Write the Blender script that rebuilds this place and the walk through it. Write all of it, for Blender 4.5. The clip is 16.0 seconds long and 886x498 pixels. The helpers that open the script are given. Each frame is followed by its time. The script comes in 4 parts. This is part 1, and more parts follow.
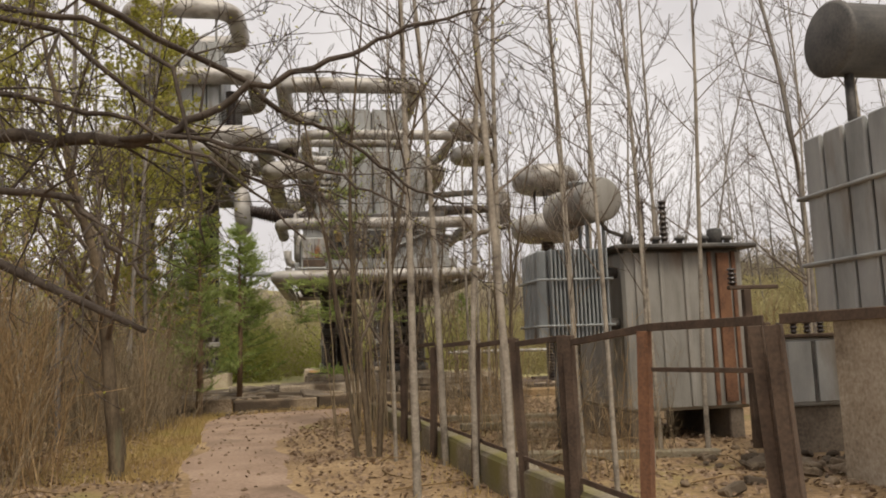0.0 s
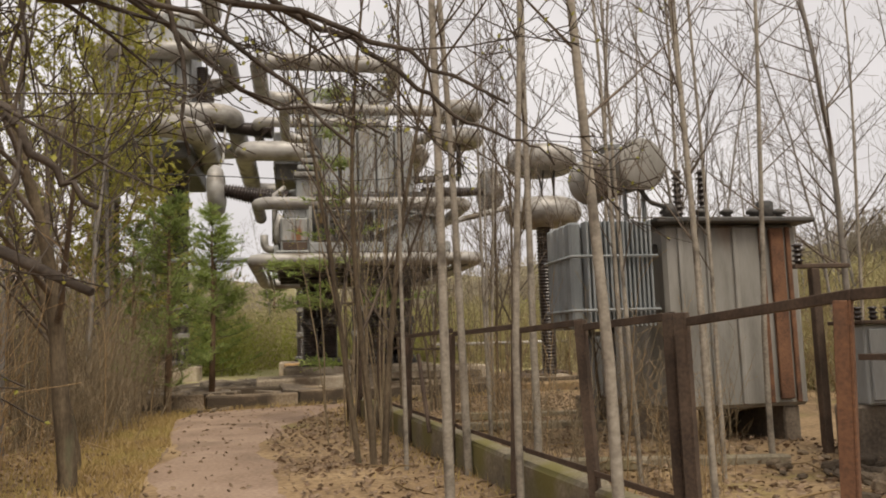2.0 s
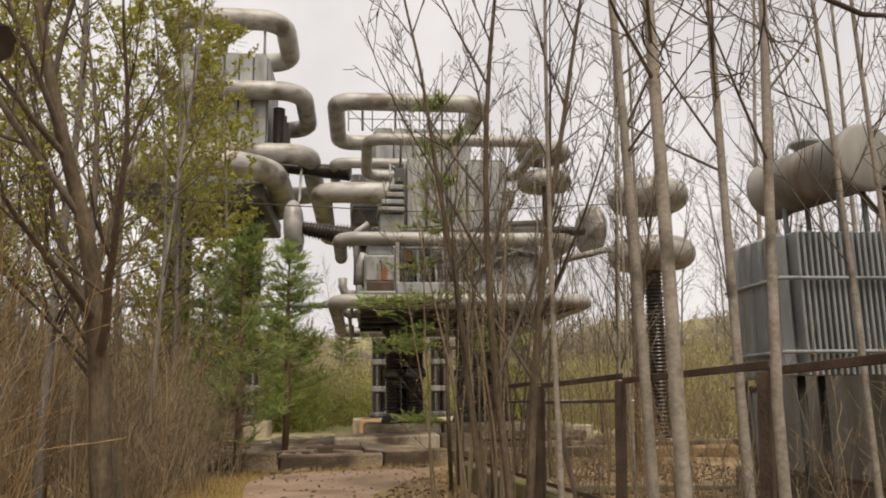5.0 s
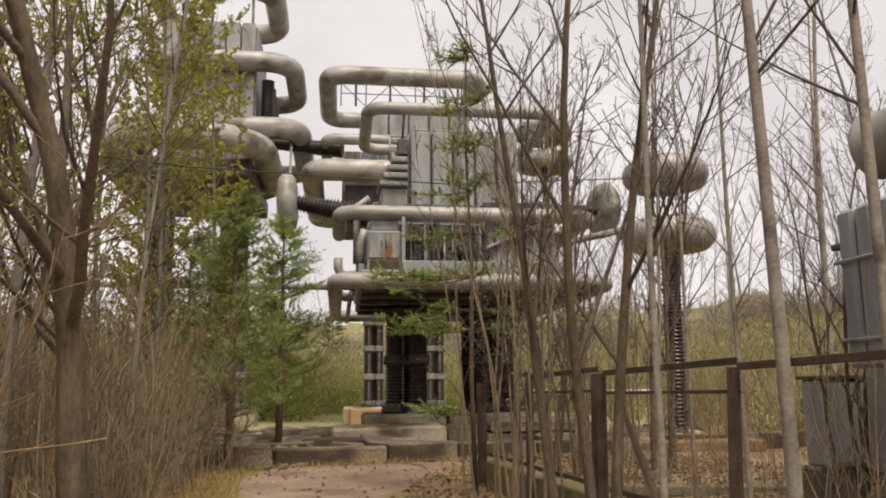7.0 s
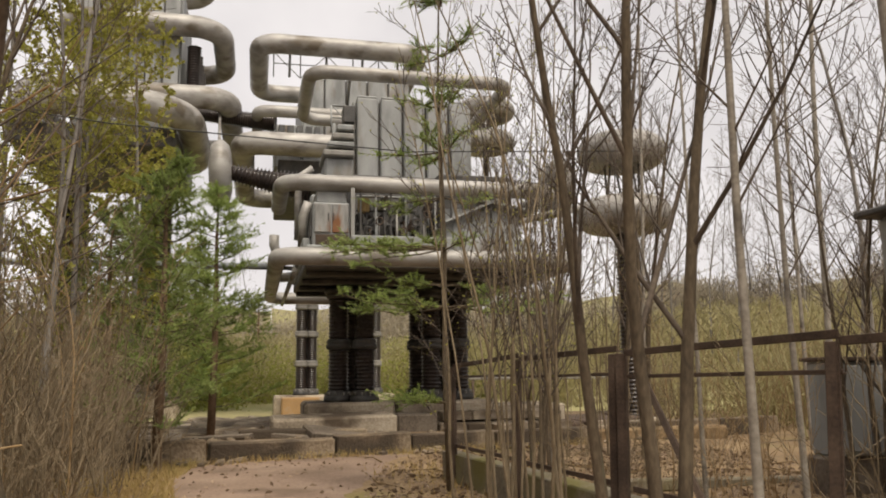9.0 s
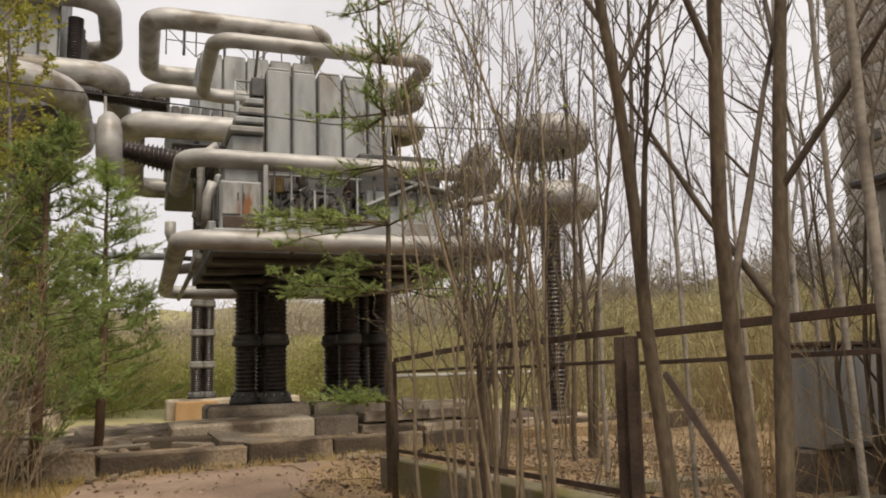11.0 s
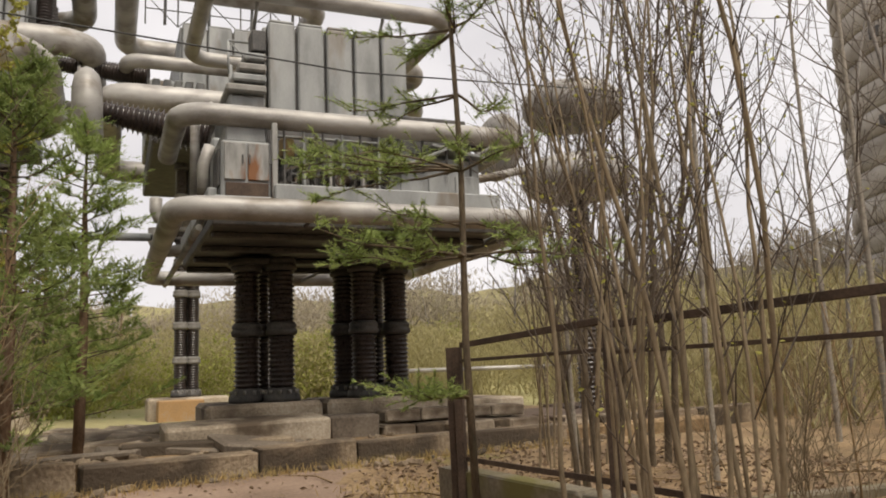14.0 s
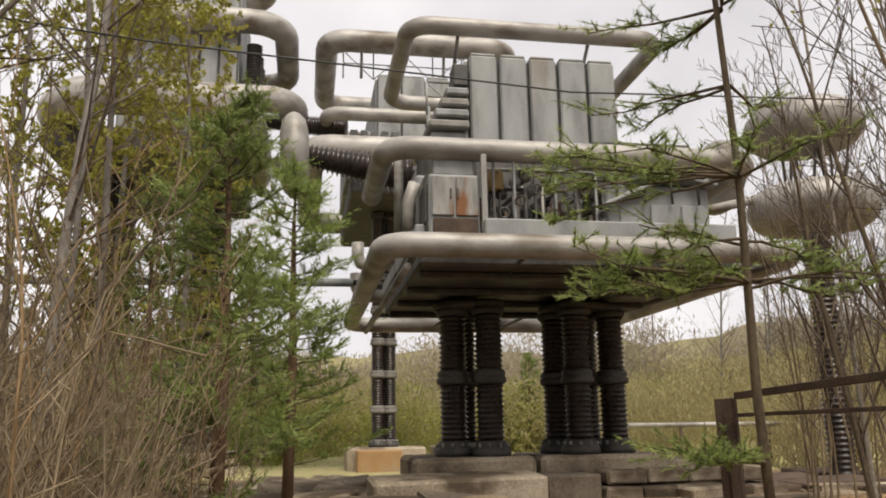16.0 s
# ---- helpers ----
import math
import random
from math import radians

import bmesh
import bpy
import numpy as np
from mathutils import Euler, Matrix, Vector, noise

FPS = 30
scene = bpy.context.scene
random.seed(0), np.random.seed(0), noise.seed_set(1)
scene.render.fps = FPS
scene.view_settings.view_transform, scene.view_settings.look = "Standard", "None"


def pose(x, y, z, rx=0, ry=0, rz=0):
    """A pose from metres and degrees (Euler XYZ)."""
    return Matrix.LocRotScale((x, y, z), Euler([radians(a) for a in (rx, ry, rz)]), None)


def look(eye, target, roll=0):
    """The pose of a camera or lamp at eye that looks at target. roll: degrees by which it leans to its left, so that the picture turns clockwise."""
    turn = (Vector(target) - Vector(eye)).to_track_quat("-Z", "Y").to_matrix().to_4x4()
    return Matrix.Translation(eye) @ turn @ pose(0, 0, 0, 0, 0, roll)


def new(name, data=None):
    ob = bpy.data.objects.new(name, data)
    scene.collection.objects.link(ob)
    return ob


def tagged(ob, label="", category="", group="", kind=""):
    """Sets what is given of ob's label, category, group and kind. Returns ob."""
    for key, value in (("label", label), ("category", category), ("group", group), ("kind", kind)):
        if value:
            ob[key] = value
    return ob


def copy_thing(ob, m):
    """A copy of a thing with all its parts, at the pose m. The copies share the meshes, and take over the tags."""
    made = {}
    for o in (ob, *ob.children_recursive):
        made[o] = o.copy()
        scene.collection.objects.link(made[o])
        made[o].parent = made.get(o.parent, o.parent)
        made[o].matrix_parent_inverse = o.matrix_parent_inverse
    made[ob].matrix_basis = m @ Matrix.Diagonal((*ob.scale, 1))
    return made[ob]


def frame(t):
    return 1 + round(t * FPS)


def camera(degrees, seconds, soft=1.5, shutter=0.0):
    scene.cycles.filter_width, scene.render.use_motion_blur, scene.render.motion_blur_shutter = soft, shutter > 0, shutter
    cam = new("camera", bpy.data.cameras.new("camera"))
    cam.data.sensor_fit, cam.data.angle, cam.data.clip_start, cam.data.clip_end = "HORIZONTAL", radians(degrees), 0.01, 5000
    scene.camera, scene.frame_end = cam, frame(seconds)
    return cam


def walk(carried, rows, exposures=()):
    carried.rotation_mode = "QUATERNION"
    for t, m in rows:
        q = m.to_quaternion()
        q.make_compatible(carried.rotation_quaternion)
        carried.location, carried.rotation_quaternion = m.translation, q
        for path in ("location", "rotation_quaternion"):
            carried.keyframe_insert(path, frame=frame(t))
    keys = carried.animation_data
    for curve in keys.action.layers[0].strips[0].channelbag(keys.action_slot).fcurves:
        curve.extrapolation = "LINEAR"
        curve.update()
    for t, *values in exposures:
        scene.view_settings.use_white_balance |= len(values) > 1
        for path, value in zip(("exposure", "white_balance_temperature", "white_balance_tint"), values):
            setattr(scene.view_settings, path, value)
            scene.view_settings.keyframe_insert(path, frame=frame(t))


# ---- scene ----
cam = camera(58.0, 16.0, soft=1.9)
METRES, EYE, TILT, LEAN, TURN = 12.5, 1.55, 0.0, 0.0, -8.6
ROWS = [
    (0.0, 0.0, 0.0, 0.0, 0.24, 6.92, 1.95),
    (0.5, -0.0153, 0.0315, -0.0032, -0.27, 6.74, 1.78),
    (1.0, -0.0238, 0.0669, -0.006, -3.09, 6.2, 1.9),
    (1.5, -0.0335, 0.1041, -0.0055, -2.56, 6.35, 1.95),
    (2.0, -0.048, 0.1426, -0.005, -1.95, 6.43, 1.8),
    (2.5, -0.0578, 0.1795, -0.0047, 0.83, 6.77, 1.43),
    (3.0, -0.0769, 0.2127, -0.007, 2.4, 6.74, 1.02),
    (5.5, -0.1213, 0.3657, -0.0125, 2.74, 11.13, 0.67),
    (6.0, -0.1338, 0.3967, -0.0135, 3.55, 10.77, 0.44),
    (6.5, -0.1483, 0.4279, -0.0127, 3.65, 10.27, 0.52),
    (7.0, -0.1671, 0.4549, -0.0109, 1.12, 9.87, 0.47),
    (7.5, -0.1813, 0.4823, -0.0122, 0.72, 9.43, 0.32),
    (8.0, -0.1983, 0.5087, -0.0134, 0.47, 9.38, 0.25),
    (8.5, -0.2113, 0.5331, -0.0132, -0.76, 9.18, 0.24),
    (9.0, -0.2163, 0.5622, -0.0131, -4.46, 8.95, 0.76),
    (9.5, -0.2282, 0.5909, -0.0151, -5.04, 8.97, 1.1),
    (10.0, -0.2351, 0.6182, -0.0158, -7.28, 9.01, 1.31),
    (12.5, -0.2754, 0.7608, -0.0196, -15.12, 8.5, 2.28),
    (13.0, -0.279, 0.7893, -0.0199, -15.07, 8.6, 2.31),
    (13.5, -0.2885, 0.8175, -0.0216, -14.97, 8.48, 2.32),
    (14.0, -0.2945, 0.8444, -0.0211, -13.86, 8.52, 2.22),
    (14.5, -0.2986, 0.8688, -0.0197, -8.85, 8.85, 1.54),
    (15.0, -0.308, 0.892, -0.021, -6.01, 11.1, 1.45),
    (15.5, -0.3156, 0.9183, -0.0213, -5.05, 11.84, 1.45),
    (16.0, -0.3219, 0.9379, -0.0197, -0.98, 12.54, 0.91),
]
walk(cam, [(t, pose(0, 0, EYE, TILT, LEAN, TURN) @ pose(METRES * x, METRES * y, METRES * z, 90 + pitch, roll, yaw)) for t, x, y, z, yaw, pitch, roll in ROWS], exposures=[(0.0, 0.12, 7350, 9), (8.0, 0.2, 7300, 9), (16.0, 0.28, 7100, 9)])

# ---- world and sun: bright overcast spring sky ----
world = bpy.data.worlds.new("overcast_sky")
scene.world = world
world.use_nodes = True
wn, wl = world.node_tree.nodes, world.node_tree.links
wn.clear()
w_out = wn.new("ShaderNodeOutputWorld")
w_bg = wn.new("ShaderNodeBackground")
w_sky = wn.new("ShaderNodeTexSky")
w_sky.sky_type = "NISHITA"
w_sky.sun_disc = False
w_sky.sun_elevation = radians(61)
w_sky.sun_rotation = radians(170)
w_sky.air_density = 1.0
w_sky.dust_density = 4.0
w_hsv = wn.new("ShaderNodeHueSaturation")
w_hsv.inputs["Saturation"].default_value = 0.12
w_cloud = wn.new("ShaderNodeMix")
w_cloud.data_type = "RGBA"
w_cloud.inputs["Factor"].default_value = 0.72
w_noise = wn.new("ShaderNodeTexNoise")
w_noise.inputs["Scale"].default_value = 3.0
w_noise.inputs["Detail"].default_value = 5
w_ramp = wn.new("ShaderNodeValToRGB")
w_ramp.color_ramp.elements[0].position, w_ramp.color_ramp.elements[1].position = 0.3, 0.72
w_ramp.color_ramp.elements[0].color = (6.7, 6.7, 7.6, 1)
w_ramp.color_ramp.elements[1].color = (10.6, 10.6, 11.6, 1)
wl.new(w_noise.outputs["Fac"], w_ramp.inputs["Fac"])
wl.new(w_sky.outputs["Color"], w_hsv.inputs["Color"])
wl.new(w_hsv.outputs["Color"], w_cloud.inputs["A"])
wl.new(w_ramp.outputs["Color"], w_cloud.inputs["B"])
wl.new(w_cloud.outputs["Result"], w_bg.inputs["Color"])
w_bg.inputs["Strength"].default_value = 0.1
wl.new(w_bg.outputs["Background"], w_out.inputs["Surface"])
sun = new("sun", bpy.data.lights.new("sun", "SUN"))
sun.data.energy, sun.data.angle, sun.data.color = 2.7, radians(28), (1.0, 0.95, 0.88)
sun.matrix_world = look((3, -8, 30), (0, 8, 0))


# ---- materials ----
def mat(name, stops, rough=0.8, metal=0.0, scale=3.0, fine=40.0, bump=0.3, stain=None, stain_at=0.58,
        stretch=(1, 1, 1), vary=0.0, thin=0.0, grain=0.45, bump_dist=0.01, spec=0.4):
    """Two scales of noise over the given base colours, an optional stain, a fine bump."""
    m = bpy.data.materials.new(name)
    m.use_nodes = True
    n, l = m.node_tree.nodes, m.node_tree.links
    b = n["Principled BSDF"]
    b.inputs["Metallic"].default_value = metal
    b.inputs["Specular IOR Level"].default_value = spec
    tc = n.new("ShaderNodeTexCoord")
    mp = n.new("ShaderNodeMapping")
    mp.inputs["Scale"].default_value = stretch
    l.new(tc.outputs["Object"], mp.inputs["Vector"])
    big = n.new("ShaderNodeTexNoise")
    big.inputs["Scale"].default_value, big.inputs["Detail"].default_value = scale, 6
    small = n.new("ShaderNodeTexNoise")
    small.inputs["Scale"].default_value, small.inputs["Detail"].default_value = fine, 4
    l.new(mp.outputs["Vector"], big.inputs["Vector"])
    l.new(mp.outputs["Vector"], small.inputs["Vector"])
    mixf = n.new("ShaderNodeMath")
    mixf.operation = "MULTIPLY_ADD"
    mixf.inputs[1].default_value = grain
    l.new(small.outputs["Fac"], mixf.inputs[0])
    half = n.new("ShaderNodeMath")
    half.operation = "MULTIPLY"
    half.inputs[1].default_value = 1 - grain
    l.new(big.outputs["Fac"], half.inputs[0])
    l.new(half.outputs[0], mixf.inputs[2])
    ramp = n.new("ShaderNodeValToRGB")
    cr = ramp.color_ramp
    cr.elements[0].position, cr.elements[1].position = 0.36, 0.64
    cr.elements[0].color = (*stops[0], 1)
    cr.elements[1].color = (*stops[-1], 1)
    for k, c in enumerate(stops[1:-1]):
        e = cr.elements.new(0.36 + 0.28 * (k + 1) / (len(stops) - 1))
        e.color = (*c, 1)
    l.new(mixf.outputs[0], ramp.inputs["Fac"])
    col = ramp.outputs["Color"]
    if stain:
        sn = n.new("ShaderNodeTexNoise")
        sn.inputs["Scale"].default_value, sn.inputs["Detail"].default_value = scale * 0.6, 8
        off = n.new("ShaderNodeMapping")
        off.inputs["Location"].default_value = (7, 3, 5)
        off.inputs["Scale"].default_value = stretch
        l.new(tc.outputs["Object"], off.inputs["Vector"])
        l.new(off.outputs["Vector"], sn.inputs["Vector"])
        sr = n.new("ShaderNodeValToRGB")
        sr.color_ramp.elements[0].position, sr.color_ramp.elements[1].position = stain_at, stain_at + 0.12
        l.new(sn.outputs["Fac"], sr.inputs["Fac"])
        mx = n.new("ShaderNodeMix")
        mx.data_type = "RGBA"
        l.new(sr.outputs["Color"], mx.inputs["Factor"])
        l.new(col, mx.inputs["A"])
        mx.inputs["B"].default_value = (*stain, 1)
        col = mx.outputs["Result"]
    if vary:
        info = n.new("ShaderNodeObjectInfo")
        geo = n.new("ShaderNodeNewGeometry")
        add = n.new("ShaderNodeMath")
        add.operation = "ADD"
        l.new(info.outputs["Random"], add.inputs[0])
        l.new(geo.outputs["Random Per Island"], add.inputs[1])
        val = n.new("ShaderNodeMapRange")
        val.inputs["From Max"].default_value = 2.0
        val.inputs["To Min"].default_value, val.inputs["To Max"].default_value = 1 - vary, 1 + vary
        l.new(add.outputs[0], val.inputs["Value"])
        hs = n.new("ShaderNodeHueSaturation")
        l.new(val.outputs["Result"], hs.inputs["Value"])
        l.new(col, hs.inputs["Color"])
        col = hs.outputs["Color"]
    l.new(col, b.inputs["Base Color"])
    rr = n.new("ShaderNodeMapRange")
    rr.inputs["To Min"].default_value, rr.inputs["To Max"].default_value = rough - 0.12, min(1, rough + 0.12)
    l.new(small.outputs["Fac"], rr.inputs["Value"])
    l.new(rr.outputs["Result"], b.inputs["Roughness"])
    if bump:
        bp = n.new("ShaderNodeBump")
        bp.inputs["Strength"].default_value, bp.inputs["Distance"].default_value = bump, bump_dist
        l.new(mixf.outputs[0], bp.inputs["Height"])
        l.new(bp.outputs["Normal"], b.inputs["Normal"])
    if thin:
        tr_ = n.new("ShaderNodeBsdfTranslucent")
        l.new(col, tr_.inputs["Color"])
        ms = n.new("ShaderNodeMixShader")
        ms.inputs["Fac"].default_value = thin
        l.new(b.outputs["BSDF"], ms.inputs[1])
        l.new(tr_.outputs["BSDF"], ms.inputs[2])
        l.new(ms.outputs["Shader"], n["Material Output"].inputs["Surface"])
    return m


M_PIPE = mat("weathered_aluminium_pipe", [(.22, .206, .19), (.345, .327, .303), (.43, .41, .385)], .5, .15, 1.3, 30, .15, (.15, .125, .095), .53, (1, 1, 2), grain=.15)
M_PAINT = mat("weathered_grey_paint", [(.19, .195, .19), (.28, .285, .28), (.35, .355, .345)], .6, .05, 1.4, 25, .15, (.18, .145, .11), .58, (1.6, 1.6, .5), grain=.15)
M_BLUE = mat("faded_blue_grey_paint", [(.165, .178, .185), (.25, .268, .275), (.33, .345, .345)], .6, .05, 1.6, 30, .15, (.13, .10, .07), .60, (2, 2, .5), grain=.15)
M_PAINTRUST = mat("rust-stained_grey_paint", [(.19, .185, .175), (.28, .275, .26), (.33, .32, .30)], .7, .05, 2.6, 25, .2, (.20, .085, .035), .46, (2.5, 2.5, .8), grain=.15)
M_GRIME = mat("grimy_grey_tank_paint", [(.17, .16, .143), (.26, .25, .228), (.34, .325, .30)], .7, .05, 1.2, 25, .2, (.16, .095, .055), .57, (2.2, 2.2, .4), grain=.15)
# dark steel parts, also the blocks that stand for shade in recesses
M_DKPAINT_SHADE = mat("dull_dark_steel_and_shade", [(.05, .05, .05), (.09, .085, .08), (.13, .12, .11)], .6, .3, 3, 30, .2)
M_RUST = mat("rusty_steel", [(.09, .045, .028), (.17, .085, .05), (.24, .12, .065)], .9, .1, 4, 50, .4, (.07, .045, .035), .6)
M_RUSTDARK = mat("brown_rusted_angle_iron", [(.05, .035, .026), (.088, .06, .044), (.13, .09, .064)], .9, .1, 4, 50, .4)
M_PORC = mat("brown_glazed_porcelain", [(.018, .013, .012), (.035, .025, .022), (.05, .036, .03)], .3, 0, 3, 30, .05, spec=.5)
M_CEMENT = mat("cement_joint", [(.20, .19, .175), (.30, .285, .26)], .9, 0, 5, 50, .3)
M_CONC = mat("weathered_concrete", [(.21, .165, .12), (.36, .295, .22), (.48, .415, .33)], .95, 0, 1.3, 25, .7, (.10, .073, .05), .53, bump_dist=.03)
M_CONCMOSS = mat("mossy_concrete", [(.12, .10, .075), (.20, .17, .12), (.28, .24, .18)], .95, 0, 1.6, 25, .6, (.165, .145, .05), .52, bump_dist=.02)
M_KERB = mat("stained_kerb_concrete", [(.11, .08, .052), (.215, .16, .108), (.32, .255, .178)], .95, 0, 1.4, 20, 1.0, (.07, .052, .036), .47, bump_dist=.05)
# dark concrete, also used for the shaded gap between the plinth blocks
M_DAMP_GAP = mat("damp_concrete_and_gap_shade", [(.08, .062, .048), (.15, .12, .092), (.21, .172, .135)], .85, 0, 1.6, 25, .5)
M_ORANGE = mat("rust_stained_concrete", [(.30, .19, .10), (.40, .24, .11), (.34, .29, .24)], .9, 0, 2, 25, .4)
M_GROUND = mat("leaf_litter_soil", [(.12, .076, .04), (.23, .153, .082), (.345, .245, .138)], 1, 0, .7, 14, .8, (.19, .155, .055), .58, bump_dist=.05)
M_PATH = mat("trodden_earth", [(.165, .112, .078), (.25, .173, .125), (.32, .232, .172)], 1, 0, .9, 20, .6, (.14, .095, .065), .58, bump_dist=.03)
M_LEAFLIT = mat("fallen_dead_leaves", [(.12, .08, .055), (.22, .152, .10), (.34, .255, .18)], .9, 0, 5, 30, 0, vary=.45)
M_GRASS = mat("dry_yellow_grass", [(.28, .19, .08), (.40, .29, .125), (.33, .28, .095)], .9, 0, .6, 10, 0, vary=.35, thin=.4)
M_FIELD = mat("pale_dry_meadow", [(.26, .23, .10), (.36, .32, .16), (.26, .28, .09)], 1, 0, .15, 3, .5, bump_dist=.05)
M_BARK = mat("brown_bark", [(.06, .044, .028), (.115, .086, .056), (.18, .138, .09)], .95, 0, 6, 45, .6, (.12, .115, .07), .6, (1, 1, .35))
M_SAPLING = mat("tan_sapling_bark", [(.13, .098, .062), (.21, .16, .10), (.28, .22, .145)], .95, 0, 5, 40, .3, stretch=(1, 1, .3), vary=.25)
M_BIRCH = mat("pale_birch_bark", [(.17, .145, .118), (.265, .232, .19), (.35, .312, .26)], .85, 0, 3.5, 30, .4, (.06, .048, .038), .63, (1, 1, 1.3))
M_GREYTRUNK = mat("grey_trunk_bark", [(.13, .115, .10), (.20, .18, .16), (.27, .245, .22)], .9, 0, 5, 30, .4, stretch=(1, 1, .4), vary=.2)
M_TWIG = mat("dark_bare_twigs", [(.06, .046, .036), (.11, .085, .065), (.16, .125, .095)], .95, 0, 4, 30, 0, vary=.3)
M_LIMB = mat("dark_damp_limb_bark", [(.03, .023, .018), (.06, .046, .036), (.095, .075, .06)], .95, 0, 6, 45, .6)
M_TWIGTAN = mat("tan_bare_twigs", [(.24, .16, .083), (.37, .258, .14), (.47, .345, .20)], .95, 0, 4, 30, 0, vary=.35, thin=.4)
M_BUD = mat("young_yellow_green_leaves", [(.24, .23, .045), (.34, .33, .07), (.42, .40, .11)], .7, 0, 2, 20, 0, vary=.35, thin=.4)
M_NEEDLE = mat("pine_needles", [(.14, .195, .05), (.225, .285, .08), (.32, .37, .125)], .7, 0, 2, 20, 0, vary=.4, thin=.4)
M_PINEBARK = mat("orange_pine_bark", [(.11, .072, .045), (.19, .12, .075), (.25, .165, .11)], .95, 0, 8, 50, .6, stretch=(1, 1, .4))
M_BRUSH = mat("far_olive_undergrowth", [(.32, .285, .145), (.41, .365, .19), (.48, .425, .245)], .9, 0, .2, 3, 0, vary=.25, thin=.45)
M_BRUSHBR = mat("far_brown_undergrowth", [(.31, .27, .20), (.40, .35, .265), (.47, .41, .32)], .9, 0, .2, 3, 0, vary=.2, thin=.45)
M_WOODS = mat("distant_woodland", [(.20, .18, .10), (.28, .25, .14), (.33, .31, .15)], 1, 0, .12, 1.2, .0, (.26, .27, .09), .55, (1, 1, .6))
M_BRUSHGR = mat("far_bright_spring_bushes", [(.31, .34, .08), (.42, .44, .125), (.49, .50, .185)], .9, 0, .3, 3, 0, vary=.3, thin=.45)
M_TOWER = mat("weathered_tower_cladding", [(.24, .21, .175), (.35, .315, .27), (.42, .385, .335)], .9, 0, .3, 4, .3, (.20, .17, .135), .60, (1, 1, 2), grain=.2)
M_CABLE = mat("black_cable", [(.02, .02, .02), (.035, .035, .035)], .6, 0, 5, 40, 0)


# ---- mesh builder ----
class MB:
    """Collects verts and faces; smooth is kept face by face."""

    def __init__(self):
        self.v, self.f, self.s = [], [], []

    def face(self, ids, smooth=False):
        self.f.append(ids)
        self.s.append(smooth)

    def box(self, x0, y0, z0, x1, y1, z1, c=0.02, m=None):
        """A box with chamfered edges."""
        c = min(c, (x1 - x0) * .45, (y1 - y0) * .45, (z1 - z0) * .45)
        base = len(self.v)
        idx = {}
        for ix, X in enumerate((x0, x1)):
            for iy, Y in enumerate((y0, y1)):
                for iz, Z in enumerate((z0, z1)):
                    for ax in range(3):
                        p = [X + (c if ix == 0 else -c), Y + (c if iy == 0 else -c), Z + (c if iz == 0 else -c)]
                        p[ax] = (X, Y, Z)[ax]
                        idx[ix, iy, iz, ax] = len(self.v)
                        v = Vector(p)
                        self.v.append(tuple(m @ v) if m else tuple(v))
        for ax in range(3):
            a, b = [k for k in range(3) if k != ax]
            for s in (0, 1):
                q = []
                for ua, ub in ((0, 0), (1, 0), (1, 1), (0, 1)):
                    k = [0, 0, 0]
                    k[ax], k[a], k[b] = s, ua, ub
                    q.append(idx[k[0], k[1], k[2], ax])
                flip = (s == 1) == (ax == 1)
                self.face(q[::-1] if flip else q)
            for ua in (0, 1):
                for ub in (0, 1):
                    k0, k1 = [0, 0, 0], [0, 0, 0]
                    k0[a] = k1[a] = ua
                    k0[b] = k1[b] = ub
                    k0[ax], k1[ax] = 0, 1
                    self.face([idx[(*k0, a)], idx[(*k1, a)], idx[(*k1, b)], idx[(*k0, b)]])
        for ix in (0, 1):
            for iy in (0, 1):
                for iz in (0, 1):
                    self.face([idx[ix, iy, iz, 0], idx[ix, iy, iz, 1], idx[ix, iy, iz, 2]])
        return self

    def tube(self, pts, radii, sides=8, closed=False, caps=True, smooth=True):
        pts = [Vector(p) for p in pts]
        n = len(pts)
        if not hasattr(radii, "__len__"):
            radii = [radii] * n
        base = len(self.v)
        ref = None
        for i, p in enumerate(pts):
            if closed:
                d = pts[(i + 1) % n] - pts[i - 1]
            else:
                d = pts[min(i + 1, n - 1)] - pts[max(i - 1, 0)]
            d.normalize()
            if ref is None:
                ref = d.orthogonal().normalized()
            ref = (ref - d * ref.dot(d))
            ref = ref.normalized() if ref.length > 1e-6 else d.orthogonal().normalized()
            w = d.cross(ref)
            for k in range(sides):
                a = 2 * math.pi * k / sides
                q = p + (ref * math.cos(a) + w * math.sin(a)) * radii[i]
                self.v.append((q.x, q.y, q.z))
        for i in range(n if closed else n - 1):
            j = (i + 1) % n
            for k in range(sides):
                k2 = (k + 1) % sides
                self.face([base + i * sides + k, base + i * sides + k2, base + j * sides + k2, base + j * sides + k], smooth)
        if caps and not closed and sides > 3:
            self.face([base + k for k in range(sides)][::-1])
            self.face([base + (n - 1) * sides + k for k in range(sides)])
        return self

    def lathe(self, profile, origin=(0, 0, 0), axis=(0, 0, 1), sides=24, smooth=True):
        """profile: (radius, height along the axis)."""
        q = Vector((0, 0, 1)).rotation_difference(Vector(axis)).to_matrix()
        o = Vector(origin)
        base = len(self.v)
        for r, h in profile:
            for k in range(sides):
                a = 2 * math.pi * k / sides
                p = o + q @ Vector((r * math.cos(a), r * math.sin(a), h))
                self.v.append((p.x, p.y, p.z))
        for i in range(len(profile) - 1):
            for k in range(sides):
                k2 = (k + 1) % sides
                self.face([base + i * sides + k, base + i * sides + k2, base + (i + 1) * sides + k2, base + (i + 1) * sides + k], smooth)
        self.face([base + k for k in range(sides)][::-1])
